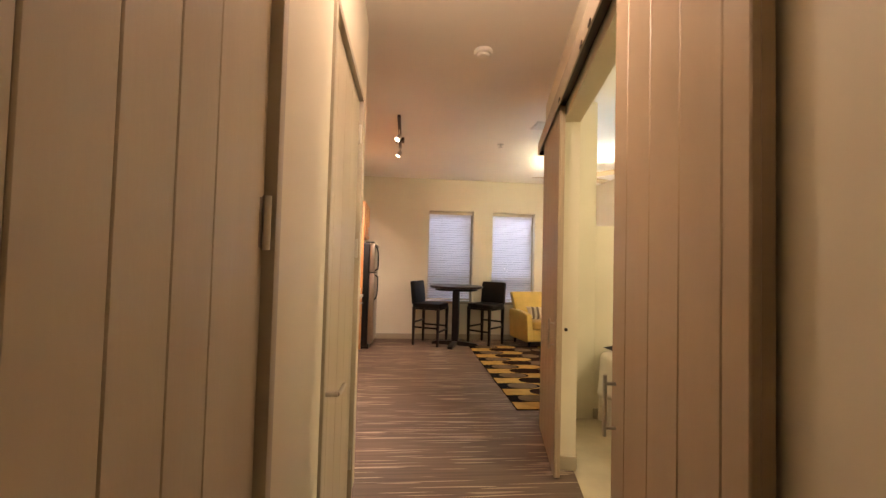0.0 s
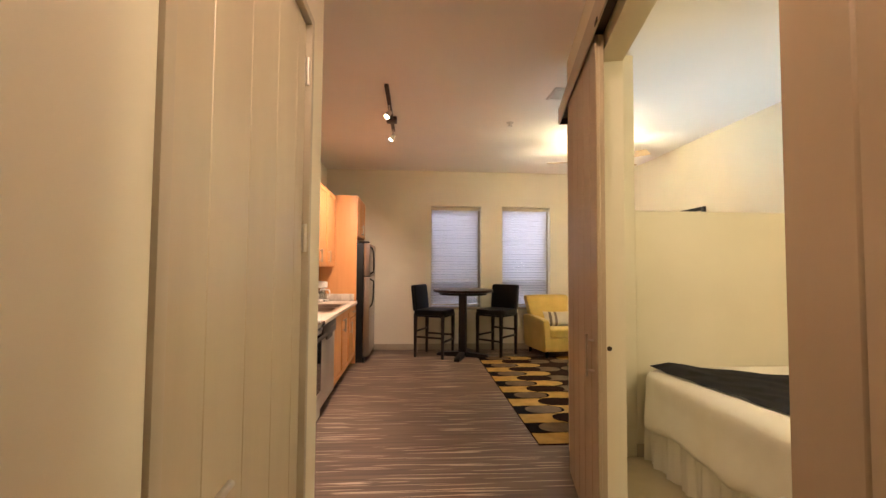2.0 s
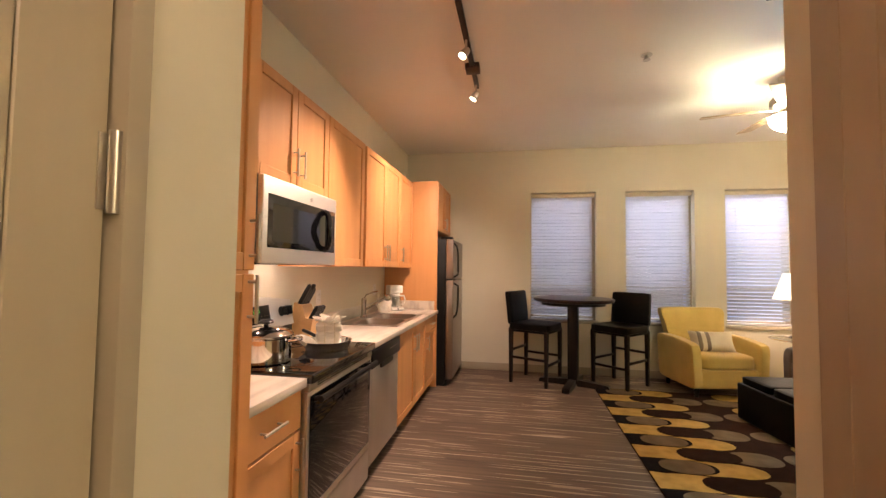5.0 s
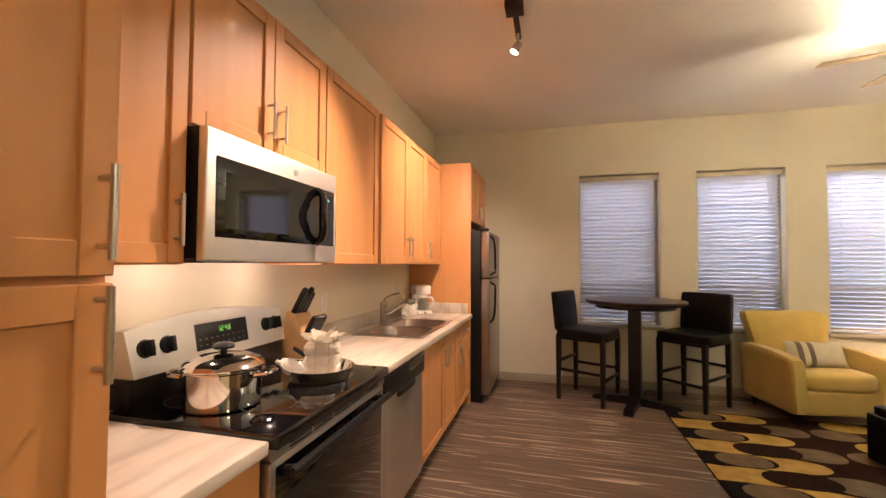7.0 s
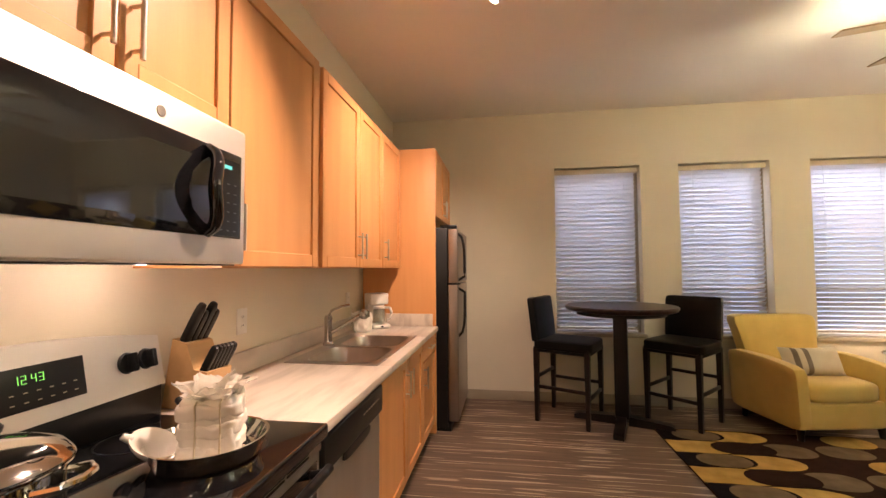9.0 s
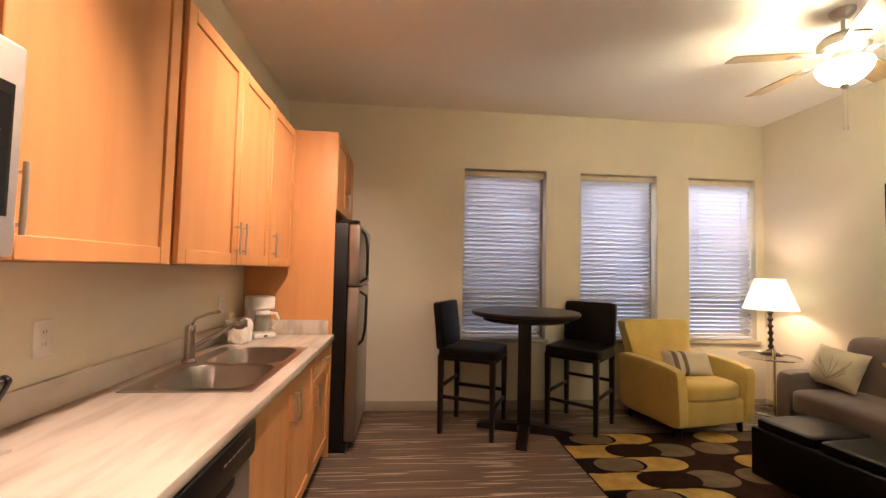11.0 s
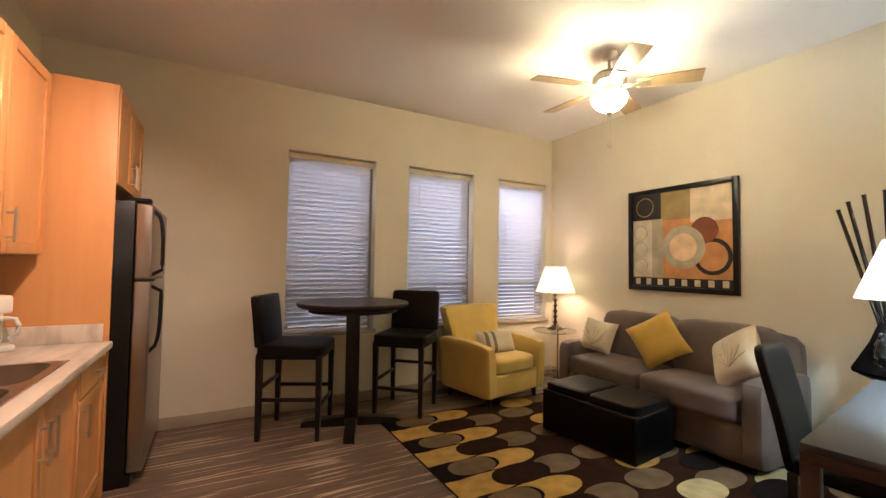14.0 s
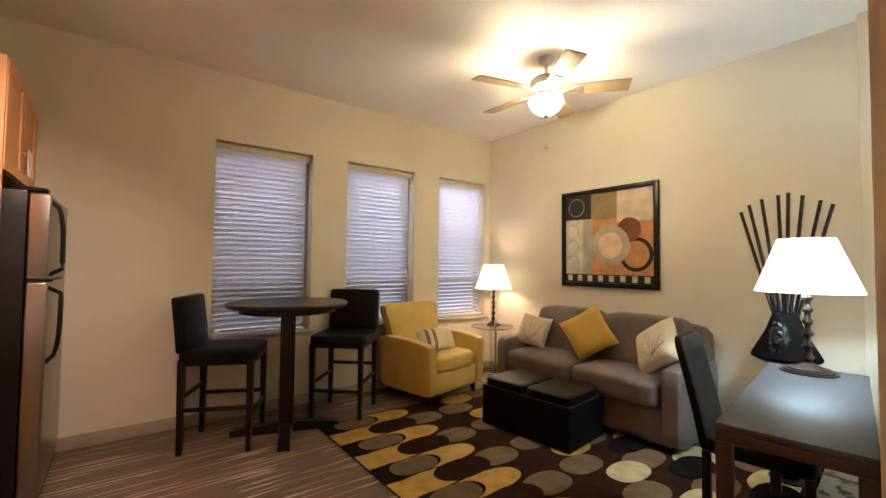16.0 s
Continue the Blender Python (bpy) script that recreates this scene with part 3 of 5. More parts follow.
sink = thing("sink", pose(0, 0, 0), "double-bowl stainless steel sink set in the worktop", "sink")


def basin(x0, x1, y0, y1, depth):
    """An open bowl with rounded corners and sloped sides."""
    b = N()
    rings = []
    for inset, z, r in ((-0.009, C + 0.0064, 0.004), (0.0, C + 0.0064, 0.085), (0.006, C - 0.004, 0.083), (0.022, C - depth + 0.03, 0.06), (0.05, C - depth, 0.05)):
        ring = []
        for cx, cy, a0 in ((x1 - inset - r, y1 - inset - r, 0), (x0 + inset + r, y1 - inset - r, 90), (x0 + inset + r, y0 + inset + r, 180), (x1 - inset - r, y0 + inset + r, 270)):
            for k in range(6):
                a = radians(a0 + 18 * k)
                ring.append(b.verts.new((cx + r * math.cos(a), cy + r * math.sin(a), z)))
        rings.append(ring)
    for p, q in zip(rings, rings[1:]):
        for i in range(24):
            b.faces.new((p[i], p[(i + 1) % 24], q[(i + 1) % 24], q[i]))
    b.faces.new(rings[-1])
    return b


part("bowl", basin(0.17, 0.545, 3.65, 4.06, 0.17), SINKSTEEL, sink)
part("bowl", basin(0.17, 0.545, 4.08, 4.48, 0.17), SINKSTEEL, sink)
b = N()
for lo, hi in (((SX0 - 0.01, SY0 - 0.012, C + 0.0006), (0.168, SY1 + 0.012, C + 0.006)), ((0.547, SY0 - 0.012, C + 0.0006), (SX1 + 0.012, SY1 + 0.012, C + 0.006)),
               ((0.168, SY0 - 0.012, C + 0.0006), (0.547, 3.648, C + 0.006)), ((0.168, 4.062, C + 0.0006), (0.547, 4.078, C + 0.006)), ((0.168, 4.482, C + 0.0006), (0.547, SY1 + 0.012, C + 0.006))):
    box(b, lo, hi)
part("rim", b, SINKSTEEL, sink)
fau = thing("faucet", pose(0.115, 4.09, C + 0.007), "brushed metal kitchen faucet with pull-out spout", "faucet")
part("base", lathe(N(), [(0.032, 0), (0.032, 0.012), (0.024, 0.02), (0.024, 0.15), (0.026, 0.16), (0.02, 0.18)], n=24), FAUCETSTEEL, fau)
b = N()
rod(b, (0.01, 0, 0.07), (0.20, 0.03, 0.185), 0.010, 0.013, 16)
rod(b, (0.225, 0.036, 0.20), (0.232, 0.037, 0.165), 0.024, 0.020, 18)
part("spray_head", cushion(N(), (0.185, 0.008, 0.155), (0.245, 0.062, 0.217), 2.6, 9), FAUCETSTEEL, part("spout", b, FAUCETSTEEL, fau))
part("lever", tube(N(), [(0, 0, 0.175), (0.02, 0, 0.21), (0.08, 0.005, 0.235), (0.13, 0.01, 0.245)], 0.007), FAUCETSTEEL, fau)

# range
rg = thing("range", pose(0, 0, 0), "black glass-top electric range with stainless door", "range")
R0, R1 = 2.05, 2.852
part("body", box(N(), (0.02, R0, 0.05), (0.60, R1, C - 0.01)), BLACK, rg)
part("cooktop", box(N(), (0.04, R0 - 0.001, C - 0.03), (0.665, R1 + 0.001, C + 0.012), 0.008, 3), GLOSS, rg, "glossy black glass cooktop")
for bx, by, br in ((0.20, 2.25, 0.10), (0.48, 2.26, 0.085), (0.20, 2.65, 0.085), (0.47, 2.64, 0.11)):
    part("burner_ring", lathe(N(), [(br, 0), (br, 0.0008), (br - 0.004, 0.0008), (br - 0.004, 0)], (bx, by, C + 0.0122), 40, False), RING, rg)
dr = part("oven_door", box(N(), (0.60, R0 + 0.006, 0.245), (0.64, R1 - 0.006, C - 0.07), 0.005), STEEL, rg, "stainless oven door")
part("window", box(N(), (0.639, R0 + 0.028, 0.285), (0.6425, R1 - 0.028, 0.775), 0.001), GLOSS, dr, "dark oven window")
b = N()
rod(b, (0.685, R0 + 0.04, 0.762), (0.685, R1 - 0.04, 0.762), 0.014, n=16)
for yy in (R0 + 0.07, R1 - 0.07):
    rod(b, (0.635, yy, 0.752), (0.685, yy, 0.762), 0.012, n=10)
part("handle", b, BLACK, dr, "black tubular handle")
part("vent_strip", box(N(), (0.60, R0 + 0.006, C - 0.066), (0.645, R1 - 0.006, C - 0.031), 0.003), STEEL, rg)
b = N()
for k in range(5):
    for z in (0.055, 0.045):
        box(b, (0.6445, R0 + 0.085 + k * 0.128, C - z), (0.6475, R0 + 0.20 + k * 0.128, C - z + 0.005))
part("vent_slot", b, BLACK, rg)
part("drawer", box(N(), (0.60, R0 + 0.006, 0.06), (0.635, R1 - 0.006, 0.235), 0.005), STEEL, rg, "stainless storage drawer")
# control panel: upright back with a bowed top
b = N()
front, rear = [], []
for k in range(13):
    u = k / 12
    yy = R0 + 0.022 + u * (R1 - R0 - 0.027)
    top = C + 0.262 + 0.035 * math.sin(math.pi * u)
    front.append((b.verts.new((0.118, yy + 0.012 * (1 - u), C + 0.112)), b.verts.new((0.085, yy, top))))
    rear.append((b.verts.new((0.02, yy + 0.012 * (1 - u), C + 0.112)), b.verts.new((0.05, yy, top))))
for k in range(12):
    b.faces.new((front[k][0], front[k + 1][0], front[k + 1][1], front[k][1]))
    b.faces.new((front[k][1], front[k + 1][1], rear[k + 1][1], rear[k][1]))
    b.faces.new((rear[k][1], rear[k + 1][1], rear[k + 1][0], rear[k][0]))
    b.faces.new((rear[k][0], rear[k + 1][0], front[k + 1][0], front[k][0]))
for k in (0, 12):
    b.faces.new((front[k][0], front[k][1], rear[k][1], rear[k][0]))
bp = part("control_panel", b, STEEL_PALE, rg, "brushed steel control panel")
part("riser", box(N(), (0.025, R0 + 0.028, C + 0.012), (0.105, R1 - 0.004, C + 0.111), 0.003), BLACK, rg)
TILT = pose(0.107, 0, C + 0.155, 0, -11, 0)
disp = part("display", box(N(), (0.0, 2.33, -0.005), (0.006, 2.60, 0.095), 0.002), BLACK, bp, "black clock display")
disp.matrix_basis = TILT
GREEN = material("green_digit", (0.1, 0.5, 0.05), 0.5, emit=(0.35, 1.0, 0.2), strength=0.7)
b = N()
SEG = {"1": "bc", "2": "abged", "3": "abgcd", "4": "fgbc", "5": "afgcd"}
for k, ch in enumerate("1243"):
    y, z, w, h = 2.44 + k * 0.016 + (0.005 if k > 1 else 0), 0.056, 0.009, 0.018
    bars = dict(a=(0, h, w, h), g=(0, h / 2, w, h / 2), d=(0, 0, w, 0), f=(0, h / 2, 0, h), b=(w, h / 2, w, h), e=(0, 0, 0, h / 2), c=(w, 0, w, h / 2))
    for q in SEG[ch]:
        y0, z0, y1, z1 = bars[q]
        box(b, (0.0062, y + y0 - 0.0008, z + z0 - 0.0008), (0.0072, y + y1 + 0.0008, z + z1 + 0.0008))
part("digit", b, GREEN, bp, "green lit digits").matrix_basis = TILT
b = N()
for k in range(9):
    for zz in (0.012, 0.034):
        box(b, (0.0062, 2.345 + k * 0.028, zz), (0.0068, 2.354 + k * 0.028, zz + 0.0025))
part("key_mark", b, TRIM, bp).matrix_basis = TILT
for yy in (2.135, 2.215, 2.725, 2.79):
    b = N()
    rod(b, (0.0, yy, 0.045), (0.012, yy, 0.045), 0.032, 0.028, 24)
    box(b, (0.010, yy - 0.008, 0.018), (0.036, yy + 0.008, 0.072), 0.004)
    part("knob", b, BLACK, bp, "black control knob").matrix_basis = TILT

# dishwasher
dw = thing("dishwasher", pose(0, 0, 0), "stainless dishwasher with black control strip", "dishwasher")
part("body", box(N(), (0.02, 2.86, 0.09), (0.60, 3.48, C - 0.042)), BLACK, dw)
dd = part("door", box(N(), (0.60, 2.864, 0.11), (0.63, 3.477, 0.70), 0.005), STEEL, dw, "stainless door")
part("control_strip", box(N(), (0.60, 2.864, 0.704), (0.645, 3.477, C - 0.044), 0.010, 3), BLACK, dw, "black control strip")
part("recess_grip", cushion(N(), (0.632, 3.03, 0.672), (0.648, 3.31, 0.712), 4, 6), BLACK, dd)
b = N()
for k in range(7):
    box(b, (0.6452, 3.22 + k * 0.03, 0.768), (0.6458, 3.238 + k * 0.03, 0.774))
part("key_mark", b, TRIM, dw)
part("toe_kick", box(N(), (0.02, 2.862, 0.0), (0.55, 3.478, 0.088)), BLACK, dw)
part("badge", lathe(N(), [(0.011, 0), (0.011, 0.002)], n=16), NICKEL, dd).matrix_basis = pose(0.630, 3.40, 0.16, 0, 90, 0)

# microwave
mw = thing("microwave", pose(0, 0, 0), "stainless over-range microwave with dark window", "microwave")
M0, M1, MZ0, MZ1 = 2.056, 2.824, 1.35, 1.757
part("body", box(N(), (0.004, M0, MZ0 + 0.008), (0.365, M1, MZ1)), BLACK, mw)
fr = part("front", box(N(), (0.366, M0, MZ0), (0.40, M1, MZ1), 0.008, 3), STEEL_PALE, mw, "stainless front frame")
part("window", box(N(), (0.399, M0 + 0.038, MZ0 + 0.075), (0.4025, M1 - 0.025, MZ1 - 0.082), 0.001), GLOSS, fr, "dark glass window")
part("control_pad", box(N(), (0.4026, M1 - 0.145, MZ0 + 0.080), (0.4045, M1 - 0.034, MZ1 - 0.105)), BLACK, fr, "black keypad")
part("inner_glass", box(N(), (0.4026, M0 + 0.075, MZ0 + 0.105), (0.4032, M1 - 0.225, MZ1 - 0.125)), GLOSS, fr, "paler inner glass")
b = N()
hy = M1 - 0.185
pts = [(0.40 + 0.052 * math.sin(math.pi * k / 16) ** 0.5, hy + 0.018 * math.cos(math.pi * k / 8), MZ0 + 0.085 + (MZ1 - MZ0 - 0.18) * k / 16) for k in range(17)]
tube(b, pts, 0.017, 14)
part("handle", b, GLOSS, fr, "black curved door handle")
b = N()
for r in range(6):
    for k in range(3):
        box(b, (0.4046, M1 - 0.122 + k * 0.03, MZ0 + 0.095 + r * 0.027), (0.405, M1 - 0.110 + k * 0.03, MZ0 + 0.0975 + r * 0.027))
km = tagged(part("key_mark", b, LEGEND, fr), kind="stuff")
part("clock", box(N(), (0.4046, M1 - 0.118, MZ1 - 0.132), (0.405, M1 - 0.072, MZ1 - 0.122)), material("teal_digit", (0.05, 0.3, 0.3), 0.5, emit=(0.2, 0.9, 0.9), strength=0.5), fr, "dim teal clock")
part("badge", lathe(N(), [(0.013, 0), (0.013, 0.003)], n=20), NICKEL, fr).matrix_basis = pose(0.3995, 2.50, MZ1 - 0.05, 0, 90, 0)
part("vent_grille", box(N(), (0.30, M0 + 0.02, MZ0 - 0.004), (0.38, M1 - 0.02, MZ0 + 0.0075)), BLACK, mw)

# fridge
fg = thing("refrigerator", pose(0, 0, 0), "black-sided refrigerator with stainless doors, freezer on top", "refrigerator")
F0, F1 = 5.085, 5.875
part("body", box(N(), (0.04, F0, 0.03), (0.715, F1, 1.675), 0.006), BLACK, fg)
part("grille", box(N(), (0.60, F0 + 0.01, 0.0), (0.74, F1 - 0.01, 0.07)), BLACK, fg)
for z0, z1, h0, h1 in ((0.08, 1.20, 0.77, 1.17), (1.212, 1.665, 1.235, 1.63)):
    d = part("door", box(N(), (0.718, F0 + 0.002, z0), (0.805, F1 - 0.002, z1), 0.012, 3), FRIDGESTEEL, fg, "stainless door")
    pts = []
    for k in range(13):
        u = k / 12
        q = u if z0 > 1 else 1 - u
        pts.append((0.80 + 0.055 * min(1.0, q * 14) ** 0.5 * max(0.0, 1 - q ** 5) ** 0.5, F0 + 0.045, h0 + u * (h1 - h0)))
    part("handle", tube(N(), pts, 0.011), BLACK, d, "black curved handle")
part("door_trim", box(N(), (0.716, F0 - 0.002, 1.2005), (0.822, F0 + 0.09, 1.2115), 0.002), BLACK, fg, "black strip between the doors")
part("top_cap", box(N(), (0.65, F0 + 0.02, 1.676), (0.79, F0 + 0.10, 1.70), 0.006), BLACK, fg)

# --- track lamp and ceiling fittings ---
tr = thing("track_light", pose(1.175, 0, HI), "dark metal ceiling track with small spot heads", "ceiling light")
part("track", box(N(), (-0.018, 2.72, -0.03), (0.018, 3.92, -0.0005), 0.003), BRONZE, tr)
part("feed_box", box(N(), (-0.055, 3.50, -0.045), (0.055, 3.62, -0.0005), 0.004), BRONZE, tr)
BULB = material("lit_bulb", (0.9, 0.85, 0.75), 0.3, emit=(1.0, 0.82, 0.55), strength=25)
for yy, tx, ty in ((3.13, -0.9, -0.7), (3.84, -0.95, -0.1)):
    rod_bm = N()
    rod(rod_bm, (0, yy, -0.03), (0, yy, -0.10), 0.008, n=10)
    part("stem", rod_bm, NICKEL, tr)
    d = Vector((tx, ty, -1.6)).normalized()
    a = Vector((0, yy, -0.11))
    hb = N()
    rod(hb, a - d * 0.02, a + d * 0.05, 0.022, 0.034, 20)
    hd = part("head", hb, NICKEL, tr, "brushed metal spot head")
    part("bulb", rod(N(), a + d * 0.0495, a + d * 0.0535, 0.026, 0.024, 20), BULB, hd, "lit bulb")
for nm, p, prof, mt, lab in (("smoke_detector", (1.80, 1.30), [(0.065, 0), (0.068, -0.015), (0.06, -0.03), (0.045, -0.032), (0.043, -0.045), (0.03, -0.05)], WHITE, "round white smoke detector on the ceiling"),
                             ("sprinkler_head", (2.46, 3.59), [(0.04, 0), (0.04, -0.004), (0.012, -0.008), (0.012, -0.035), (0.026, -0.037), (0.026, -0.041)], NICKEL, "small metal sprinkler head on the ceiling")):
    solid(nm, lathe(N(), prof, n=28), mt, lab, "ceiling fitting", pose(p[0], p[1], HI - 0.0005))
vt = thing("air_vent", pose(2.78, 2.80, HI), "white slatted air vent in the ceiling", "vent")
part("frame", box(N(), (-0.13, -0.13, -0.012), (0.13, 0.13, -0.0005), 0.003), WHITE, vt)
sl = mesh_of("slat", box(N(), (-0.11, -0.012, -0.018), (0.11, 0.008, -0.0125)), WHITE)
for k in range(7):
    share("slat", sl, pose(0, -0.09 + k * 0.03, 0), vt)


# --- on the worktop and range ---
def outlet(y, z):
    o = thing("wall_outlet", pose(0.001, y, z), "white wall outlet plate above the worktop", "outlet", "wall outlets")
    pl = part("plate", box(N(), (0, -0.036, -0.058), (0.006, 0.036, 0.058), 0.002), WHITE, o)
    for dz in (-0.02, 0.02):
        part("socket", box(N(), (0.0055, -0.014, dz - 0.012), (0.0072, 0.014, dz + 0.012), 0.001), WHITE, o)
        b = N()
        for dy in (-0.006, 0.005):
            box(b, (0.0070, dy, dz - 0.004), (0.0076, dy + 0.002, dz + 0.005))
        part("slot", b, BLACK, o)


outlet(3.40, 1.10)
outlet(4.69, 1.10)
T = C + 0.0125
pot = thing("cooking_pot", pose(0.325, 2.225, T, 0, 0, -15) @ Matrix.Diagonal((0.91, 0.91, 1.02, 1)), "shiny steel cooking pot with domed lid", "pot")
part("body", lathe(N(), [(0.118, 0), (0.128, 0.006), (0.130, 0.02), (0.130, 0.115), (0.142, 0.122), (0.142, 0.125), (0.128, 0.123), (0.126, 0.02)], n=56), CHROME, pot)
lid = part("lid", lathe(N(), [(0.140, 0.126), (0.141, 0.130), (0.125, 0.146), (0.09, 0.158), (0.04, 0.166), (0.02, 0.167)], n=56), CHROME, pot, "polished domed lid")
part("knob", lathe(N(), [(0.012, 0.166), (0.012, 0.178), (0.036, 0.182), (0.038, 0.190), (0.030, 0.198), (0.01, 0.201)], n=28), BLACK, lid, "black lid knob")
for a in (35, 215):
    hb = N()
    tube(hb, [(0.125, -0.05, 0.10), (0.165, -0.045, 0.105), (0.182, -0.02, 0.107), (0.182, 0.02, 0.107), (0.165, 0.045, 0.105), (0.125, 0.05, 0.10)], 0.008, 8)
    part("handle", hb, CHROME, pot).matrix_basis = pose(0, 0, 0, 0, 0, a)
pan = thing("frying_pan", pose(0.465, 2.60, T), "polished dark shallow pan holding rolled towels", "pan")
part("body", lathe(N(), [(0.11, 0), (0.118, 0.004), (0.135, 0.048), (0.138, 0.05), (0.131, 0.049), (0.112, 0.008), (0.02, 0.006)], n=48), CHROME, pan)
part("handle", tube(N(), [(-0.10, 0.09, 0.042), (-0.16, 0.13, 0.055), (-0.25, 0.19, 0.066)], 0.011, 10), BLACK, pan)


def crumple(lo, hi, seed, amp, power=3.0):
    """A loosely folded cloth."""
    b = cushion(N(), lo, hi, power, 13)
    for v in b.verts:
        q = Vector((v.co.x * 21 + seed, v.co.y * 21, v.co.z * 14))
        d = noise.noise_vector(q) * amp + noise.noise_vector(q * 2.3) * amp * 0.5
        v.co += d
    return b


def petal(w, h, seed):
    """A thin cloth fold, cupped and curled outwards at its tip."""
    b = N()
    rows = []
    for j in range(9):
        v = j / 8
        row = []
        for i in range(9):
            u = 2 * i / 8 - 1
            x = u * w * (0.65 + 0.5 * math.sin(math.pi * min(1.0, v + 0.2)))
            y = 0.018 * (1 - u * u) + 0.030 * v * v + 0.012 * noise.noise(Vector((u * 2.3 + seed, v * 3, seed)))
            row.append(b.verts.new((x, y, h * v * (1 - 0.22 * u * u) + 0.008 * noise.noise(Vector((u * 3, seed, v * 2))))))
        rows.append(row)
    for p, q in zip(rows, rows[1:]):
        for i in range(8):
            b.faces.new((p[i], p[i + 1], q[i + 1], q[i]))
    bmesh.ops.solidify(b, geom=b.faces[:], thickness=0.004)
    return b


tw = thing("dish_towels", pose(0.475, 2.60, T + 0.009, 0, 0, 24), "bundle of folded cream dish towels tied in the pan", "towel")
part("wrap", crumple((-0.062, -0.066, 0.0), (0.062, 0.066, 0.150), 2, 0.007, 7), LINEN, tw)
for k in range(3):
    part("fold", crumple((-0.068, -0.070, 0.004 + 0.045 * k), (0.068, 0.070, 0.046 + 0.045 * k), 7.3 * k, 0.008, 6), LINEN, tw, "folded cream towel")
for x in (-0.022, 0.030):
    part("tie", tube(N(), [(x, -0.073, 0.0), (x + 0.003, -0.079, 0.07), (x, -0.074, 0.135), (x, 0.0, 0.158), (x, 0.074, 0.135), (x + 0.002, 0.079, 0.07), (x, 0.073, 0.0)], 0.0022, 6), CREAM, tw, "thin beige tie")
for k in range(11):
    a = k * 2.4
    rr = 0.013 * math.sqrt(k)
    part("ruffle", petal(0.034, 0.056 - 0.004 * (k % 4), 2.7 * k), LINEN, tw, "gathered cream cloth end").matrix_basis = pose(rr * math.cos(a), rr * math.sin(a), 0.140, 0, 0, math.degrees(a) - 90) @ pose(0, 0, 0, -26 * rr / 0.04, 0, 0)
sp = thing("spoon_rest", pose(0.372, 2.525, T + 0.040, 18, 24, 40), "white ceramic spoon rest leaning in the pan", "spoon rest")
part("bowl", lathe(N(), [(0.006, -0.012), (0.030, -0.006), (0.048, 0.012), (0.052, 0.022), (0.046, 0.020), (0.028, 0.004), (0.008, 0.0)], n=28), WHITE, sp)
part("handle", rod(N(), (-0.045, 0, 0.016), (-0.066, 0, 0.020), 0.010, 0.008, 10), WHITE, sp)

kb = thing("knife_block", pose(0.135, 2.975, C + 0.001, 0, 0, -6), "pale wooden knife block full of black-handled knives", "knife block")
b = N()
prism(b, [(-0.10, 0.0), (0.06, 0.0), (0.085, 0.13), (0.03, 0.135), (0.0, 0.22), (-0.06, 0.235)], -0.055, 0.055)
blk = part("block", b, material("pale_beech", (0.66, 0.42, 0.20), 0.45, dark=(0.58, 0.36, 0.16), scale=5, stretch=(4, 4, 0.4)), kb, "pale wooden block")
blk.matrix_basis = pose(0, 0, 0, 90, 0, 0)
for row, n, x, z, length, w in ((0, 4, -0.03, 0.222, 0.125, 0.0125), (1, 6, 0.058, 0.128, 0.10, 0.0085)):
    for k in range(n):
        y = (k - (n - 1) / 2) * (0.10 / n)
        b = cushion(N(), (-0.014, -w, -0.02), (0.014, w, length + (0.03 if row == 0 and k in (0, 2) else 0)), 5, 5)
        part("knife_handle", b, BLACK, kb, "black riveted knife handle").matrix_basis = pose(x, y, z, 0, 30, 0)

cm = thing("coffee_maker", pose(0.17, 4.90, C + 0.001, 0, 0, -50), "white drip coffee maker with glass jug", "coffee maker")
b = N()
box(b, (-0.09, -0.075, 0), (0.10, 0.075, 0.035), 0.012, 3)
box(b, (-0.09, -0.075, 0.03), (-0.022, 0.075, 0.20), 0.012, 3)
box(b, (-0.09, -0.078, 0.185), (0.055, 0.078, 0.275), 0.014, 3)
part("body", b, WHITE, cm)
jug = part("jug", lathe(N(), [(0.055, 0.037), (0.066, 0.05), (0.062, 0.09), (0.046, 0.155), (0.044, 0.155), (0.059, 0.09), (0.062, 0.052), (0.02, 0.042)], (0.045, 0, 0), 32), THIN, cm, "clear glass jug")
part("jug_lid", lathe(N(), [(0.047, 0.156), (0.047, 0.172), (0.03, 0.178)], (0.045, 0, 0), 28), WHITE, cm)
part("jug_handle", tube(N(), [(0.075, 0.03, 0.165), (0.108, 0.063, 0.162), (0.117, 0.072, 0.13), (0.113, 0.068, 0.085), (0.094, 0.049, 0.065)], 0.011, 8), WHITE, cm)
part("switch", box(N(), (0.0995, -0.012, 0.012), (0.103, 0.012, 0.024), 0.001), BLACK, cm)
hl = thing("hand_towels", pose(0.12, 4.66, C + 0.001), "crumpled white towel and paper packets by the sink", "towel")
part("towel", crumple((-0.06, -0.065, 0.0), (0.07, 0.065, 0.155), 31, 0.02, 4), LINEN, hl)
part("packet", box(N(), (-0.06, -0.035, 0.05), (-0.045, 0.05, 0.185), 0.003), CREAM, hl, "beige paper packet")

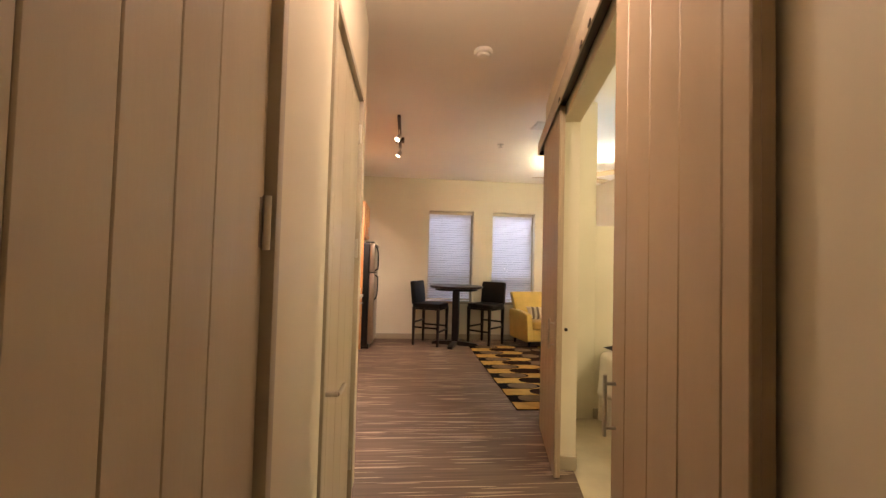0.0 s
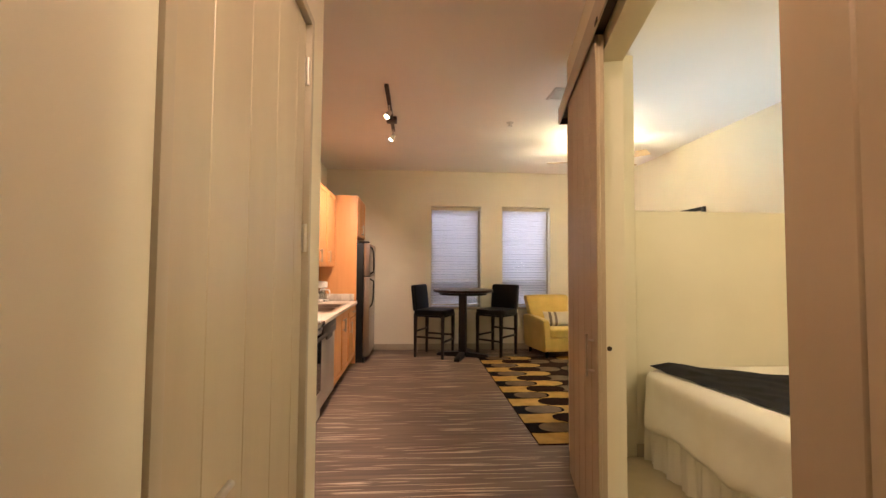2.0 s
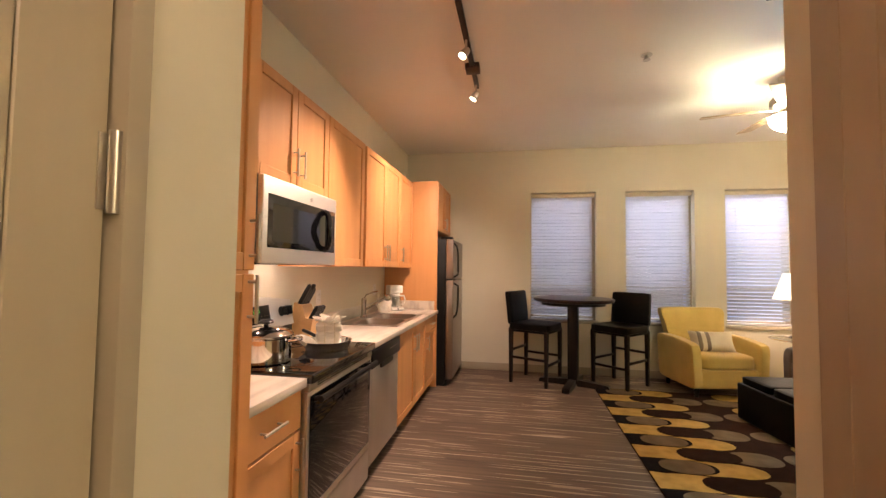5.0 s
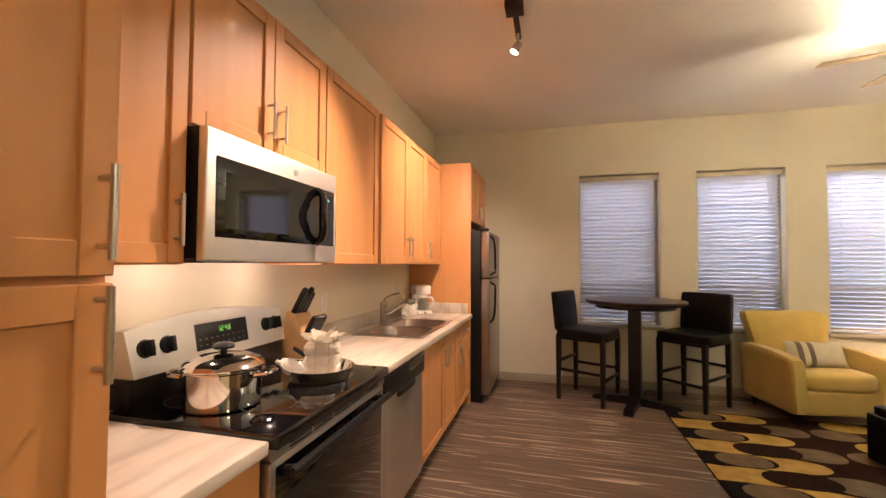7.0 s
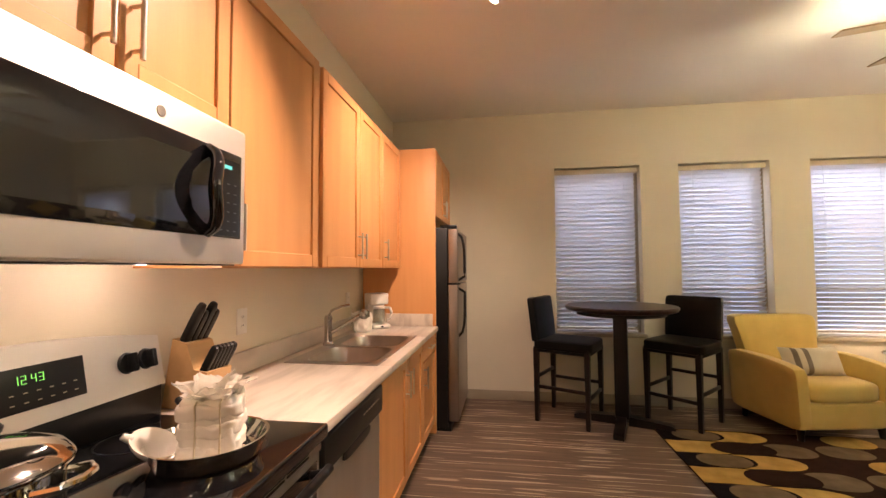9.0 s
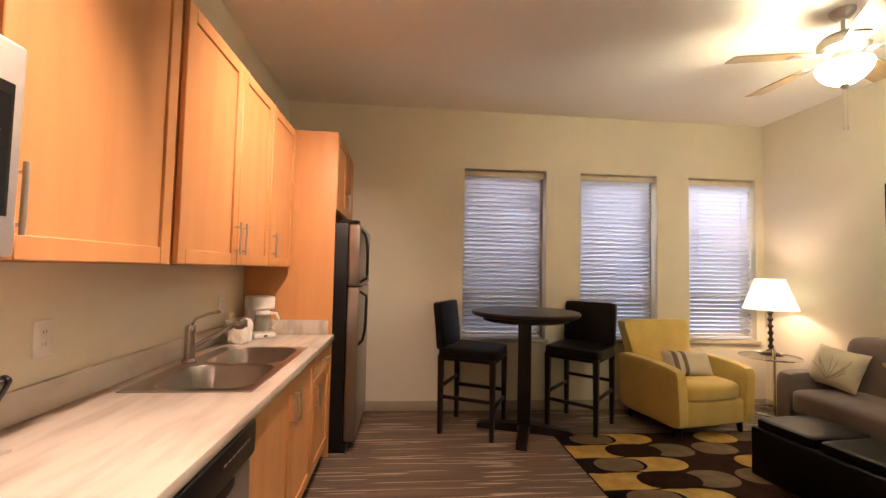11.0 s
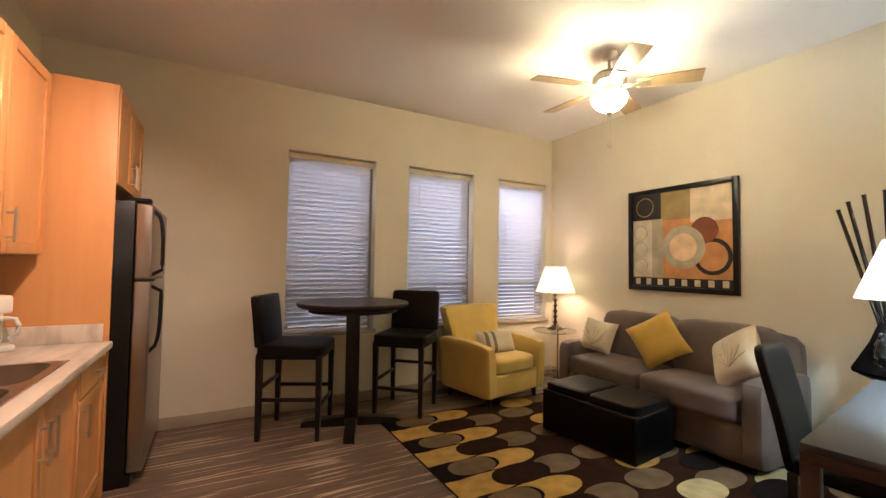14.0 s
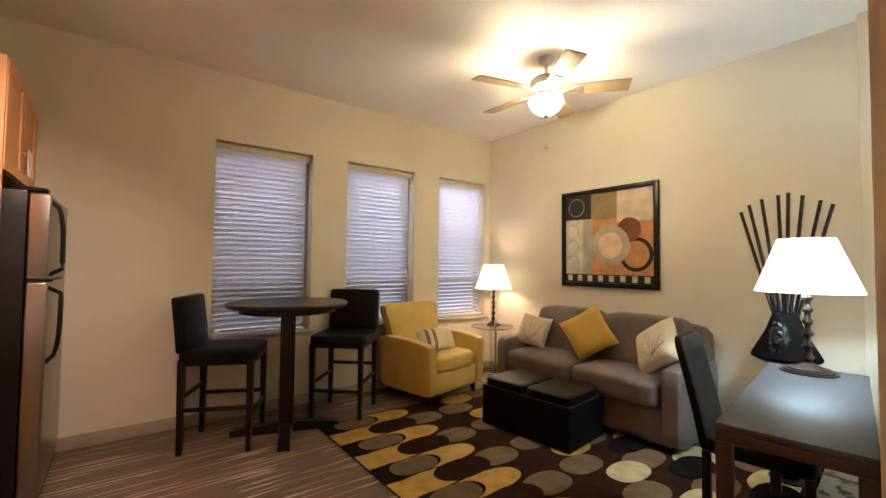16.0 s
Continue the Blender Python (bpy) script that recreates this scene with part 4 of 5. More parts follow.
# --- ceiling fan ---
fan = thing("ceiling_fan", pose(FAN[0], FAN[1], HI), "five-blade brushed metal ceiling fan with lit glass bowl", "ceiling fan")
part("canopy", lathe(N(), [(0.062, -0.0005), (0.06, -0.02), (0.042, -0.045), (0.018, -0.055)], n=32), NICKEL, fan)
part("downrod", rod(N(), (0, 0, -0.16), (0, 0, -0.055), 0.012), NICKEL, fan)
part("motor", lathe(N(), [(0.03, -0.145), (0.10, -0.16), (0.122, -0.185), (0.122, -0.235), (0.085, -0.26), (0.06, -0.27), (0.05, -0.30)], n=40), NICKEL, fan)
part("light_plate", lathe(N(), [(0.02, -0.295), (0.08, -0.30), (0.08, -0.315), (0.02, -0.318)], n=32), NICKEL, fan)
part("bowl", lathe(N(), [(0.128, -0.325), (0.131, -0.342), (0.122, -0.373), (0.096, -0.408), (0.060, -0.434), (0.024, -0.449)], n=40, cap=False), BOWL, fan, "lit frosted glass bowl")
part("finial", lathe(N(), [(0.022, -0.448), (0.02, -0.463), (0.008, -0.475)], n=20), NICKEL, fan)
b = N()
sect = [(-0.05, 0.19), (0.05, 0.19), (0.066, 0.36), (0.070, 0.56), (0.068, 0.610), (-0.068, 0.610), (-0.070, 0.56), (-0.066, 0.36)]
prism(b, [(y, x) for x, y in sect], -0.004, 0.004)
blade = mesh_of("blade", b, BLADE)
b = N()
box(b, (0.10, -0.02, -0.012), (0.25, 0.02, -0.005), 0.002)
box(b, (0.20, -0.04, -0.012), (0.28, 0.04, -0.0045), 0.003)
iron = mesh_of("blade_iron", b, NICKEL)
for k in range(5):
    m = pose(0, 0, -0.26, 0, 0, 21 + 72 * k) @ pose(0, 0, 0, -11, 0, 0)
    bl = share("blade", blade, m, fan)
    share("blade_iron", iron, Matrix(), bl)
for dx in (-0.012, 0.014):
    b = N()
    rod(b, (dx, 0.0, -0.70), (dx, 0.0, -0.45), 0.0015, n=6)
    lathe(b, [(0.002, 0.02), (0.007, 0.0), (0.005, -0.012), (0.001, -0.016)], (dx, 0, -0.705), 10)
    part("pull_chain", b, NICKEL, fan)

# --- bar table and stools ---
bt = thing("bar_table", pose(2.17, 5.46, 0, 0, 0, 71), "round dark wooden bar table on a pedestal", "table")
part("tabletop", lathe(N(), [(0.02, 0.965), (0.425, 0.965), (0.445, 0.972), (0.455, 0.985), (0.455, 1.0), (0.448, 1.008), (0.43, 1.01)], n=64), TABLEWOOD, bt)
part("apron", lathe(N(), [(0.36, 0.93), (0.36, 0.964)], n=48), ESPRESSO, bt)
part("pedestal", box(N(), (-0.055, -0.055, 0.055), (0.055, 0.055, 0.93), 0.006), ESPRESSO, bt)
for k in range(4):
    b = N()
    prism(b, [(0.05, 0.0), (0.395, 0.0), (0.395, 0.035), (0.36, 0.05), (0.05, 0.075)], -0.04, 0.04)
    f = part("foot", b, ESPRESSO, bt)
    f.matrix_basis = pose(0, 0, 0, 0, 0, 90 * k) @ pose(0, 0, 0.0, 90, 0, 0)


def bar_stool(m, label):
    s = thing("bar_stool", m, label, "stool", "stools at the bar table")
    w, d, h = 0.42, 0.44, 0.70
    for x, y in ((-d / 2, -w / 2), (-d / 2, w / 2), (d / 2, -w / 2), (d / 2, w / 2)):
        b = N()
        prism(b, [(x - 0.016, y - 0.016), (x + 0.016, y - 0.016), (x + 0.016, y + 0.016), (x - 0.016, y + 0.016)], 0.0, 0.63)
        for v in b.verts:
            if v.co.z > 0.3:
                v.co.x += math.copysign(0.006, v.co.x - x)
                v.co.y += math.copysign(0.006, v.co.y - y)
        part("leg", b, ESPRESSO, s)
    part("apron", box(N(), (-d / 2 - 0.02, -w / 2 - 0.02, 0.60), (d / 2 + 0.02, w / 2 + 0.02, 0.645), 0.004), LEATHER, s)
    part("seat", cushion(N(), (-d / 2 - 0.03, -w / 2 - 0.03, 0.62), (d / 2 + 0.03, w / 2 + 0.03, 0.705), 10, 9, 0.06), LEATHER, s, "black leather seat")
    b = cushion(N(), (-0.03, -w / 2 - 0.025, 0.68), (0.03, w / 2 + 0.025, 1.07), 18, 9)
    for v in b.verts:
        v.co.x += -d / 2 - 0.0 - 0.14 * max(0.0, v.co.z - 0.68) ** 1.3 + 0.03 * math.cos(v.co.y * 5) - 0.02
    part("backrest", b, LEATHER, s, "black leather backrest")
    for z, sides in ((0.30, ((-d / 2, -w / 2, d / 2, -w / 2), (-d / 2, w / 2, d / 2, w / 2))), (0.24, ((d / 2, -w / 2, d / 2, w / 2),)), (0.38, ((-d / 2, -w / 2, -d / 2, w / 2),))):
        for x0, y0, x1, y1 in sides:
            part("stretcher", box(N(), (x0 - 0.01, y0 - 0.01, z - 0.014), (x1 + 0.01, y1 + 0.01, z + 0.014), 0.003), ESPRESSO, s)
    return s


bar_stool(pose(1.745, 5.535, 0, 0, 0, -26), "black leather bar stool with dark wooden legs")
bar_stool(pose(2.715, 5.59, 0, 0, 0, 227), "black leather bar stool drawn up beside the armchair")

# --- rug ---
RX, RY = 2.385, 2.31
rug = tagged(thing("rug", pose(RX, RY, 0), "dark brown rug with gold, taupe and black ovals", "rug"))
RUGC = dict(field=(0.030, 0.013, 0.008), gold=(0.50, 0.315, 0.09), brown=(0.026, 0.012, 0.008), taupe=(0.17, 0.12, 0.072), black=(0.010, 0.008, 0.008), cream=(0.60, 0.50, 0.27))
RUGM = {k: material("rug_" + k, v, 0.95, dark=tuple(c * 0.72 for c in v), scale=9, bump=0.4, bump_scale=350, spec=0.05) for k, v in RUGC.items()}
part("field", box(N(), (0, 0, 0.0005), (2.42, 3.05, 0.012), 0.003), RUGM["field"], rug)
PER = 3.05 / 7


def patch(kind, cx, cy, rx, ry, level, square_left=False, power=2.3):
    """One tufted shape; cut off at the rug's edges."""
    pts = []
    for k in range(36):
        a = 2 * math.pi * k / 36
        ca, sa = math.cos(a), math.sin(a)
        x = cx + rx * math.copysign(abs(ca) ** (2 / power), ca)
        y = cy + ry * math.copysign(abs(sa) ** (2 / power), sa)
        if square_left and ca < 0:
            x, y = (0.004, cy + ry * (1 if sa >= 0 else -1)) if abs(ca) > 0.5 else (x, y)
            x = max(x, 0.004) if abs(ca) > 0.5 else x
        pts.append((min(max(x, 0.004), 2.416), min(max(y, 0.004), 3.046)))
    out = []
    for p in pts:
        if not out or (abs(p[0] - out[-1][0]) + abs(p[1] - out[-1][1])) > 1e-4:
            out.append(p)
    if (abs(out[0][0] - out[-1][0]) + abs(out[0][1] - out[-1][1])) < 1e-4:
        out.pop()
    if len(out) < 4:
        return
    part("oval", prism(N(), out, 0.0115, 0.0128 + 0.0008 * level), RUGM[kind], rug)


for k in range(8):
    yg = k * PER + 0.10
    yb = yg + PER / 2
    h = PER / 4
    patch("gold", 0.25, yg, 0.26, h, 0, True)
    patch("gold", 0.50, yb, 0.27, h * 1.02, 1)
    patch("black", 0.25, yb, 0.22, h * 0.96, 2, True)
    patch("taupe", 0.27, yb, 0.17, h * 0.95, 3)
    patch("taupe", 0.80, yg, 0.17, h * 1.05, 1)
    patch("brown", 0.50, yg, 0.21, h * 1.05, 3)
    patch("taupe", 1.17, yg + 0.02, 0.17, h, 0)
    patch("gold" if k > 2 else "cream", 1.33, yb, 0.17, h, 1)
    patch("taupe", 1.58, yb + 0.03, 0.19, h, 0)
    patch("black", 1.72, yg, 0.20, h, 3)
    patch("gold" if k > 2 else "cream", 1.90, yg + 0.05, 0.20, h * 1.1, 2)
    patch("taupe", 2.15, yb, 0.20, h, 1)

# --- armchair ---
ac = thing("armchair", pose(3.66, 5.59, 0, 0, 0, 11), "yellow velvet armchair with flared back and dark legs", "armchair")
part("base", cushion(N(), (-0.34, -0.36, 0.10), (0.34, 0.33, 0.31), 14, 9), YELLOW, ac)
part("seat_cushion", cushion(N(), (-0.30, -0.37, 0.29), (0.30, 0.22, 0.45), 6, 9, 0.08), YELLOW, ac)
for sx in (-1, 1):
    b = cushion(N(), (-0.055, -0.375, 0.10), (0.055, 0.33, 0.60), 12, 9)
    for v in b.verts:
        v.co.x += sx * (0.345 + 0.05 * max(0, v.co.z - 0.1))
        v.co.z -= 0.10 * max(0.0, -v.co.y - 0.05) * (v.co.z > 0.4)
    part("arm", b, YELLOW, ac)
b = cushion(N(), (-0.36, -0.065, 0.28), (0.36, 0.065, 0.90), 12, 10)
for v in b.verts:
    t = (v.co.z - 0.28) / 0.62
    v.co.y += 0.24 + 0.10 * t ** 2
    v.co.x *= 0.88 + 0.22 * t ** 2
part("backrest", b, YELLOW, ac)
for x, y in ((-0.33, -0.30), (0.33, -0.30), (-0.31, 0.28), (0.31, 0.28)):
    part("leg", rod(N(), (x, y, 0), (x * 0.97, y * 0.97, 0.12), 0.02, 0.03, 12), ESPRESSO, ac)
lp = thing("lumbar_pillow", pose(3.66, 5.50, 0.555, -22, 0, 6), "striped cream and taupe lumbar pillow on the armchair", "pillow")
part("cover", pillow_mesh(0.48, 0.24, 0.13, 3), CREAM, lp)
STRIPE = material("taupe_stripe", (0.23, 0.18, 0.13), 0.85, bump=0.2, bump_scale=200)
for x0, x1 in ((-0.17, -0.13), (-0.085, -0.045)):
    b = pillow_mesh(0.48, 0.24, 0.134, 3)
    bmesh.ops.bisect_plane(b, geom=b.verts[:] + b.edges[:] + b.faces[:], plane_co=(x0, 0, 0), plane_no=(-1, 0, 0), clear_outer=True)
    bmesh.ops.bisect_plane(b, geom=b.verts[:] + b.edges[:] + b.faces[:], plane_co=(x1, 0, 0), plane_no=(1, 0, 0), clear_outer=True)
    part("stripe", b, STRIPE, lp, "woven taupe stripe")

# --- sofa ---
so = thing("sofa", pose(0, 0, 0), "taupe velvet two-seat sofa with loose cushions", "sofa")
SA, SB = 3.37, 5.13
part("base", cushion(N(), (4.15, SA + 0.02, 0.05), (4.84, SB - 0.02, 0.31), 16, 9), TAUPE, so)
mid = (SA + SB) / 2
for y0, y1 in ((SA + 0.14, mid + 0.0), (mid + 0.0, SB - 0.14)):
    part("seat_cushion", cushion(N(), (4.10, y0 + 0.002, 0.300), (4.68, y1 - 0.002, 0.490), 7, 10, 0.06), TAUPE, so)
    b = cushion(N(), (-0.10, y0 + 0.004, 0.44), (0.10, y1 - 0.004, 0.90), 6, 10)
    for v in b.verts:
        v.co.x += 4.66 + 0.10 * (v.co.z - 0.44)
    part("back_cushion", b, TAUPE, so)
for y0, y1 in ((SA, SA + 0.14), (SB - 0.14, SB)):
    part("arm", cushion(N(), (4.145, y0, 0.045), (4.84, y1, 0.60), 9, 9), TAUPE, so)
part("back", cushion(N(), (4.74, SA + 0.03, 0.14), (4.85, SB - 0.03, 0.86), 10, 9), TAUPE, so)
for y in (SA + 0.08, SB - 0.08):
    for x in (4.21, 4.78):
        part("leg", rod(N(), (x, y, 0.0125), (x, y, 0.12), 0.018, 0.025, 12), ESPRESSO, so)
THREAD = material("grey_thread", (0.40, 0.34, 0.24), 0.9)


def branch_lines(b, d, seed):
    """Raised stitched twigs on a cushion's face."""
    rnd = random.Random(seed)
    for k in range(9):
        a = radians(rnd.uniform(15, 165))
        length = rnd.uniform(0.10, 0.17)
        pts = []
        for j in range(7):
            u = j / 6
            x = math.cos(a) * length * u * (1 + 0.2 * math.sin(u * 3 + k))
            z = -0.12 + math.sin(a) * length * 1.5 * u
            full = max(0.0, (1 - (x / 0.21) ** 4) * (1 - (z / 0.21) ** 4)) ** 0.6
            pts.append((x, -d / 2 * full - 0.001, z))
        tube(b, pts, 0.0025, 5)
    return b


def scatter(name, m, mat, size, label, twigs=None):
    p = thing(name, m, label, "pillow", "cushions on the sofa")
    part("cover", pillow_mesh(size, size, 0.17, len(label)), mat, p)
    if twigs is not None:
        part("embroidery", branch_lines(N(), 0.17, twigs), THREAD, p, "stitched grey branch pattern")
    return p


scatter("scatter_pillow", pose(4.45, 4.90, 0.655, -26, 8, -74), CREAM, 0.32, "cream pillow stitched with a branch pattern", 4)
scatter("scatter_pillow", pose(4.44, 4.27, 0.715, -22, 56, -86), GOLDPIL, 0.385, "plain mustard yellow pillow standing on its corner")
scatter("scatter_pillow", pose(4.44, 3.66, 0.69, -30, -34, -100), CREAM, 0.385, "cream embroidered pillow leaning in the sofa corner", 9)

# --- storage ottoman ---
ot = thing("storage_ottoman", pose(3.80, 4.28, 0.0125, 0, 0, 6), "black leather storage ottoman with two tray lids", "ottoman")
part("body", box(N(), (-0.25, -0.40, 0), (0.25, 0.40, 0.315), 0.012, 3), LEATHER, ot)
for y0, y1 in ((-0.385, -0.01), (0.01, 0.385)):
    lid = part("lid", cushion(N(), (-0.225, y0, 0.30), (0.225, y1, 0.375), 14, 9), LEATHER, ot, "padded black leather lid")

# --- side table and lamps ---
st = thing("side_table", pose(4.55, 5.60, 0.0), "round chrome and glass side table", "side table")
part("top", lathe(N(), [(0.23, 0.595), (0.235, 0.60), (0.235, 0.605), (0.23, 0.61)], n=48), THIN, st, "clear glass top")
b = N()
pts = [(0.24 * math.cos(2 * math.pi * k / 40), 0.24 * math.sin(2 * math.pi * k / 40), 0.60) for k in range(41)]
tube(b, pts, 0.009, 8)
part("ring", b, CHROME, st)
part("post", rod(N(), (-0.10, -0.15, 0.02), (-0.10, -0.15, 0.70), 0.013), CHROME, st)
b = N()
for z in (0.012, 0.10):
    tube(b, [(0.2 * math.cos(2 * math.pi * k / 40), 0.2 * math.sin(2 * math.pi * k / 40), z) for k in range(41)], 0.010, 8)
part("base_ring", b, CHROME, st)


def table_lamp(m, k, shade_mat, base_mat, label, foot=1.0, wide=1.0):
    """A beaded column on a stepped foot under a flared drum shade; k: size."""
    t = thing("table_lamp", m, label, "lamp", "table lamps")
    part("foot", lathe(N(), [(0.085 * k * foot, 0), (0.085 * k * foot, 0.007), (0.076 * k * foot, 0.009), (0.076 * k * foot, 0.015), (0.064 * k * foot, 0.017), (0.064 * k * foot, 0.023), (0.050 * k * foot, 0.026), (0.030 * k * foot, 0.040), (0.020 * k, 0.052)], n=40), base_mat, t)
    prof = [(0.014 * k, 0.045)]
    z = 0.045
    while z < 0.36 * k:
        prof += [(0.013 * k, z + 0.012 * k), (0.024 * k, z + 0.028 * k), (0.024 * k, z + 0.034 * k), (0.013 * k, z + 0.05 * k)]
        z += 0.06 * k
    part("column", lathe(N(), prof, n=24), base_mat, t)
    part("socket", rod(N(), (0, 0, z - 0.01), (0, 0, z + 0.09 * k), 0.012, n=12), NICKEL, t)
    z0, z1 = 0.40 * k, 0.40 * k + 0.27 * k
    b = N()
    lathe(b, [(0.205 * k * wide, z0), (0.11 * k * wide, z1), (0.107 * k * wide, z1), (0.202 * k * wide, z0)], n=48, cap=False)
    part("shade", b, shade_mat, t, "glowing white fabric shade")
    return t


table_lamp(pose(4.58, 5.62, 0.611), 1.06, SHADE, BRONZE, "lit table lamp with white shade and dark beaded column")
table_lamp(pose(4.09, 2.685, 0.751), 1.08, SHADE_B, BRONZE, "lit desk lamp with wide white shade and beaded column", 1.35, 1.05)

# --- framed painting ---
pic = thing("wall_painting", pose(4.868, 4.34, 1.595, 0, 0, -90), "framed abstract painting of circles in brown and cream", "painting")
PW, PH = 1.02, 0.98
b = N()
f = 0.045
for lo, hi in (((-PW / 2, -0.035, -PH / 2), (-PW / 2 + f, 0, PH / 2)), ((PW / 2 - f, -0.035, -PH / 2), (PW / 2, 0, PH / 2)), ((-PW / 2 + f, -0.035, PH / 2 - f), (PW / 2 - f, 0, PH / 2)), ((-PW / 2 + f, -0.035, -PH / 2), (PW / 2 - f, 0, -PH / 2 + f))):
    box(b, lo, hi, 0.005)
part("frame", b, BLACK, pic, "black wooden frame")
PX0, PX1, PZ0, PZ1 = -PW / 2 + f, PW / 2 - f, -PH / 2 + f, PH / 2 - f
PCOL = dict(cream=(0.74, 0.60, 0.40), black=(0.018, 0.015, 0.015), olive=(0.34, 0.24, 0.09), orange=(0.64, 0.29, 0.10), taupe=(0.47, 0.41, 0.29), rust=(0.20, 0.055, 0.02), peach=(0.80, 0.56, 0.33), pale=(0.70, 0.62, 0.48))
PMAT = {k: material("canvas_" + k, v, 0.6, dark=tuple(c * 0.72 for c in v), scale=7, bump=0.2, bump_scale=120) for k, v in PCOL.items()}


def paint_box(kind, u0, u1, v0, v1, lift):
    """u across from the left, v up, 0 to 1."""
    b = N()
    box(b, (PX0 + u0 * (PX1 - PX0), -0.012 - lift, PZ0 + v0 * (PZ1 - PZ0)), (PX0 + u1 * (PX1 - PX0), -0.008, PZ0 + v1 * (PZ1 - PZ0)))
    part("paint_field", b, PMAT[kind], pic)


def paint_disc(kind, u, v, r, lift, hole=0.0):
    b = N()
    x, z = PX0 + u * (PX1 - PX0), PZ0 + v * (PZ1 - PZ0)
    prof = [(hole, 0.0), (hole, 0.002), (r, 0.002), (r, 0.0)] if hole else [(r, 0), (r, 0.002)]
    lathe(b, prof, n=48, cap=not hole)
    o = part("paint_disc", b, PMAT[kind], pic)
    o.matrix_basis = pose(x, -0.012 - lift, z, 90, 0, 0)


paint_box("orange", 0, 1, 0, 1, 0)
paint_box("black", 0, 0.32, 0.72, 1, 0.001)
paint_box("olive", 0.32, 0.62, 0.70, 1, 0.001)
paint_box("cream", 0.62, 1, 0.66, 1, 0.001)
paint_box("pale", 0, 0.34, 0.10, 0.72, 0.001)
paint_box("taupe", 0.22, 0.34, 0.10, 0.72, 0.0015)
paint_box("black", 0, 1, 0, 0.09, 0.002)
for k in range(8):
    paint_box("pale", 0.03 + k * 0.125, 0.085 + k * 0.125, 0.015, 0.08, 0.003)
paint_disc("black", 0.82, 0.31, 0.160, 0.002, 0.125)
paint_disc("orange", 0.82, 0.31, 0.124, 0.002)
paint_disc("rust", 0.75, 0.57, 0.115, 0.0045)
paint_disc("taupe", 0.55, 0.41, 0.195, 0.007)
paint_disc("peach", 0.55, 0.41, 0.125, 0.0095)
for v in (0.22, 0.40, 0.58):
    paint_disc("taupe", 0.09, v, 0.075, 0.003, 0.068)
paint_disc("olive", 0.14, 0.86, 0.095, 0.003, 0.085)

# --- desk, chair and vase ---
dk = thing("desk", pose(2.855, 2.70, 0, 0, 0, 8.0), "long black-topped writing desk with wooden legs", "desk")
DL, DD = 1.36, 0.42
part("top", box(N(), (0, -DD, 0.722), (DL, 0, 0.75), 0.003), material("desk_top", (0.050, 0.054, 0.062), 0.56, scale=6, stretch=(0.4, 4, 1), bump=0.03), dk, "satin black top")
WALNUT = material("walnut_edge", (0.070, 0.034, 0.020), 0.40, dark=(0.040, 0.020, 0.013), scale=5, stretch=(1, 1, 0.3))
b = N()
for lo, hi in (((0, -DD, 0.685), (0.05, 0, 0.7215)), ((DL - 0.05, -DD, 0.685), (DL, 0, 0.7215)), ((0.05, -0.03, 0.685), (DL - 0.05, 0, 0.7215)), ((0.05, -DD, 0.685), (DL - 0.05, -DD + 0.03, 0.7215))):
    box(b, lo, hi, 0.002)
part("apron", b, WALNUT, dk)
for x in (0, DL - 0.05):
    for y in (-DD, -0.05):
        part("leg", box(N(), (x, y, 0.0125), (x + 0.05, y + 0.05, 0.6845), 0.003), WALNUT, dk)
dc = thing("desk_chair", pose(3.60, 2.77, 0.0125, 0, 0, 98), "high-back black leather chair tucked under the desk", "chair")
part("seat", cushion(N(), (-0.22, -0.20, 0.40), (0.20, 0.20, 0.48), 7, 9, 0.1), LEATHER, dc)
b = cushion(N(), (-0.022, -0.19, 0.40), (0.022, 0.19, 0.945), 9, 10)
for v in b.verts:
    v.co.x += 0.20 + 0.26 * max(0.0, v.co.z - 0.42) ** 1.25
part("backrest", b, LEATHER, dc)
for x, y in ((-0.19, -0.17), (-0.19, 0.17), (0.19, -0.17), (0.19, 0.17)):
    part("leg", box(N(), (x - 0.018, y - 0.018, 0), (x + 0.018, y + 0.018, 0.41), 0.003), ESPRESSO, dc)
vs = thing("bamboo_vase", pose(4.42, 2.86, 0.0), "dark flared vase of black bamboo sticks beside the desk", "vase")
part("stand", lathe(N(), [(0.10, 0), (0.10, 0.02), (0.06, 0.03), (0.06, 0.70), (0.15, 0.74), (0.15, 0.752)], n=28), ESPRESSO, vs)
part("vase", lathe(N(), [(0.175, 0.753), (0.178, 0.765), (0.10, 0.92), (0.062, 1.03), (0.055, 1.03), (0.09, 0.92)], n=32), MATTE_BLACK, vs, "matte dark flared vase")
b = lathe(N(), [(0.022 + 0.028 * math.sin(math.pi * (0.12 + 0.8 * k / 24)), 0.753 + 0.0095 * k) for k in range(25)], (-0.12, 0.0, 0), 40)
for v in b.verts:
    v.co += noise.noise_vector(v.co * 60) * 0.011
part("foil_wrap", b, BLACK, vs, "crinkled glossy black wrap")
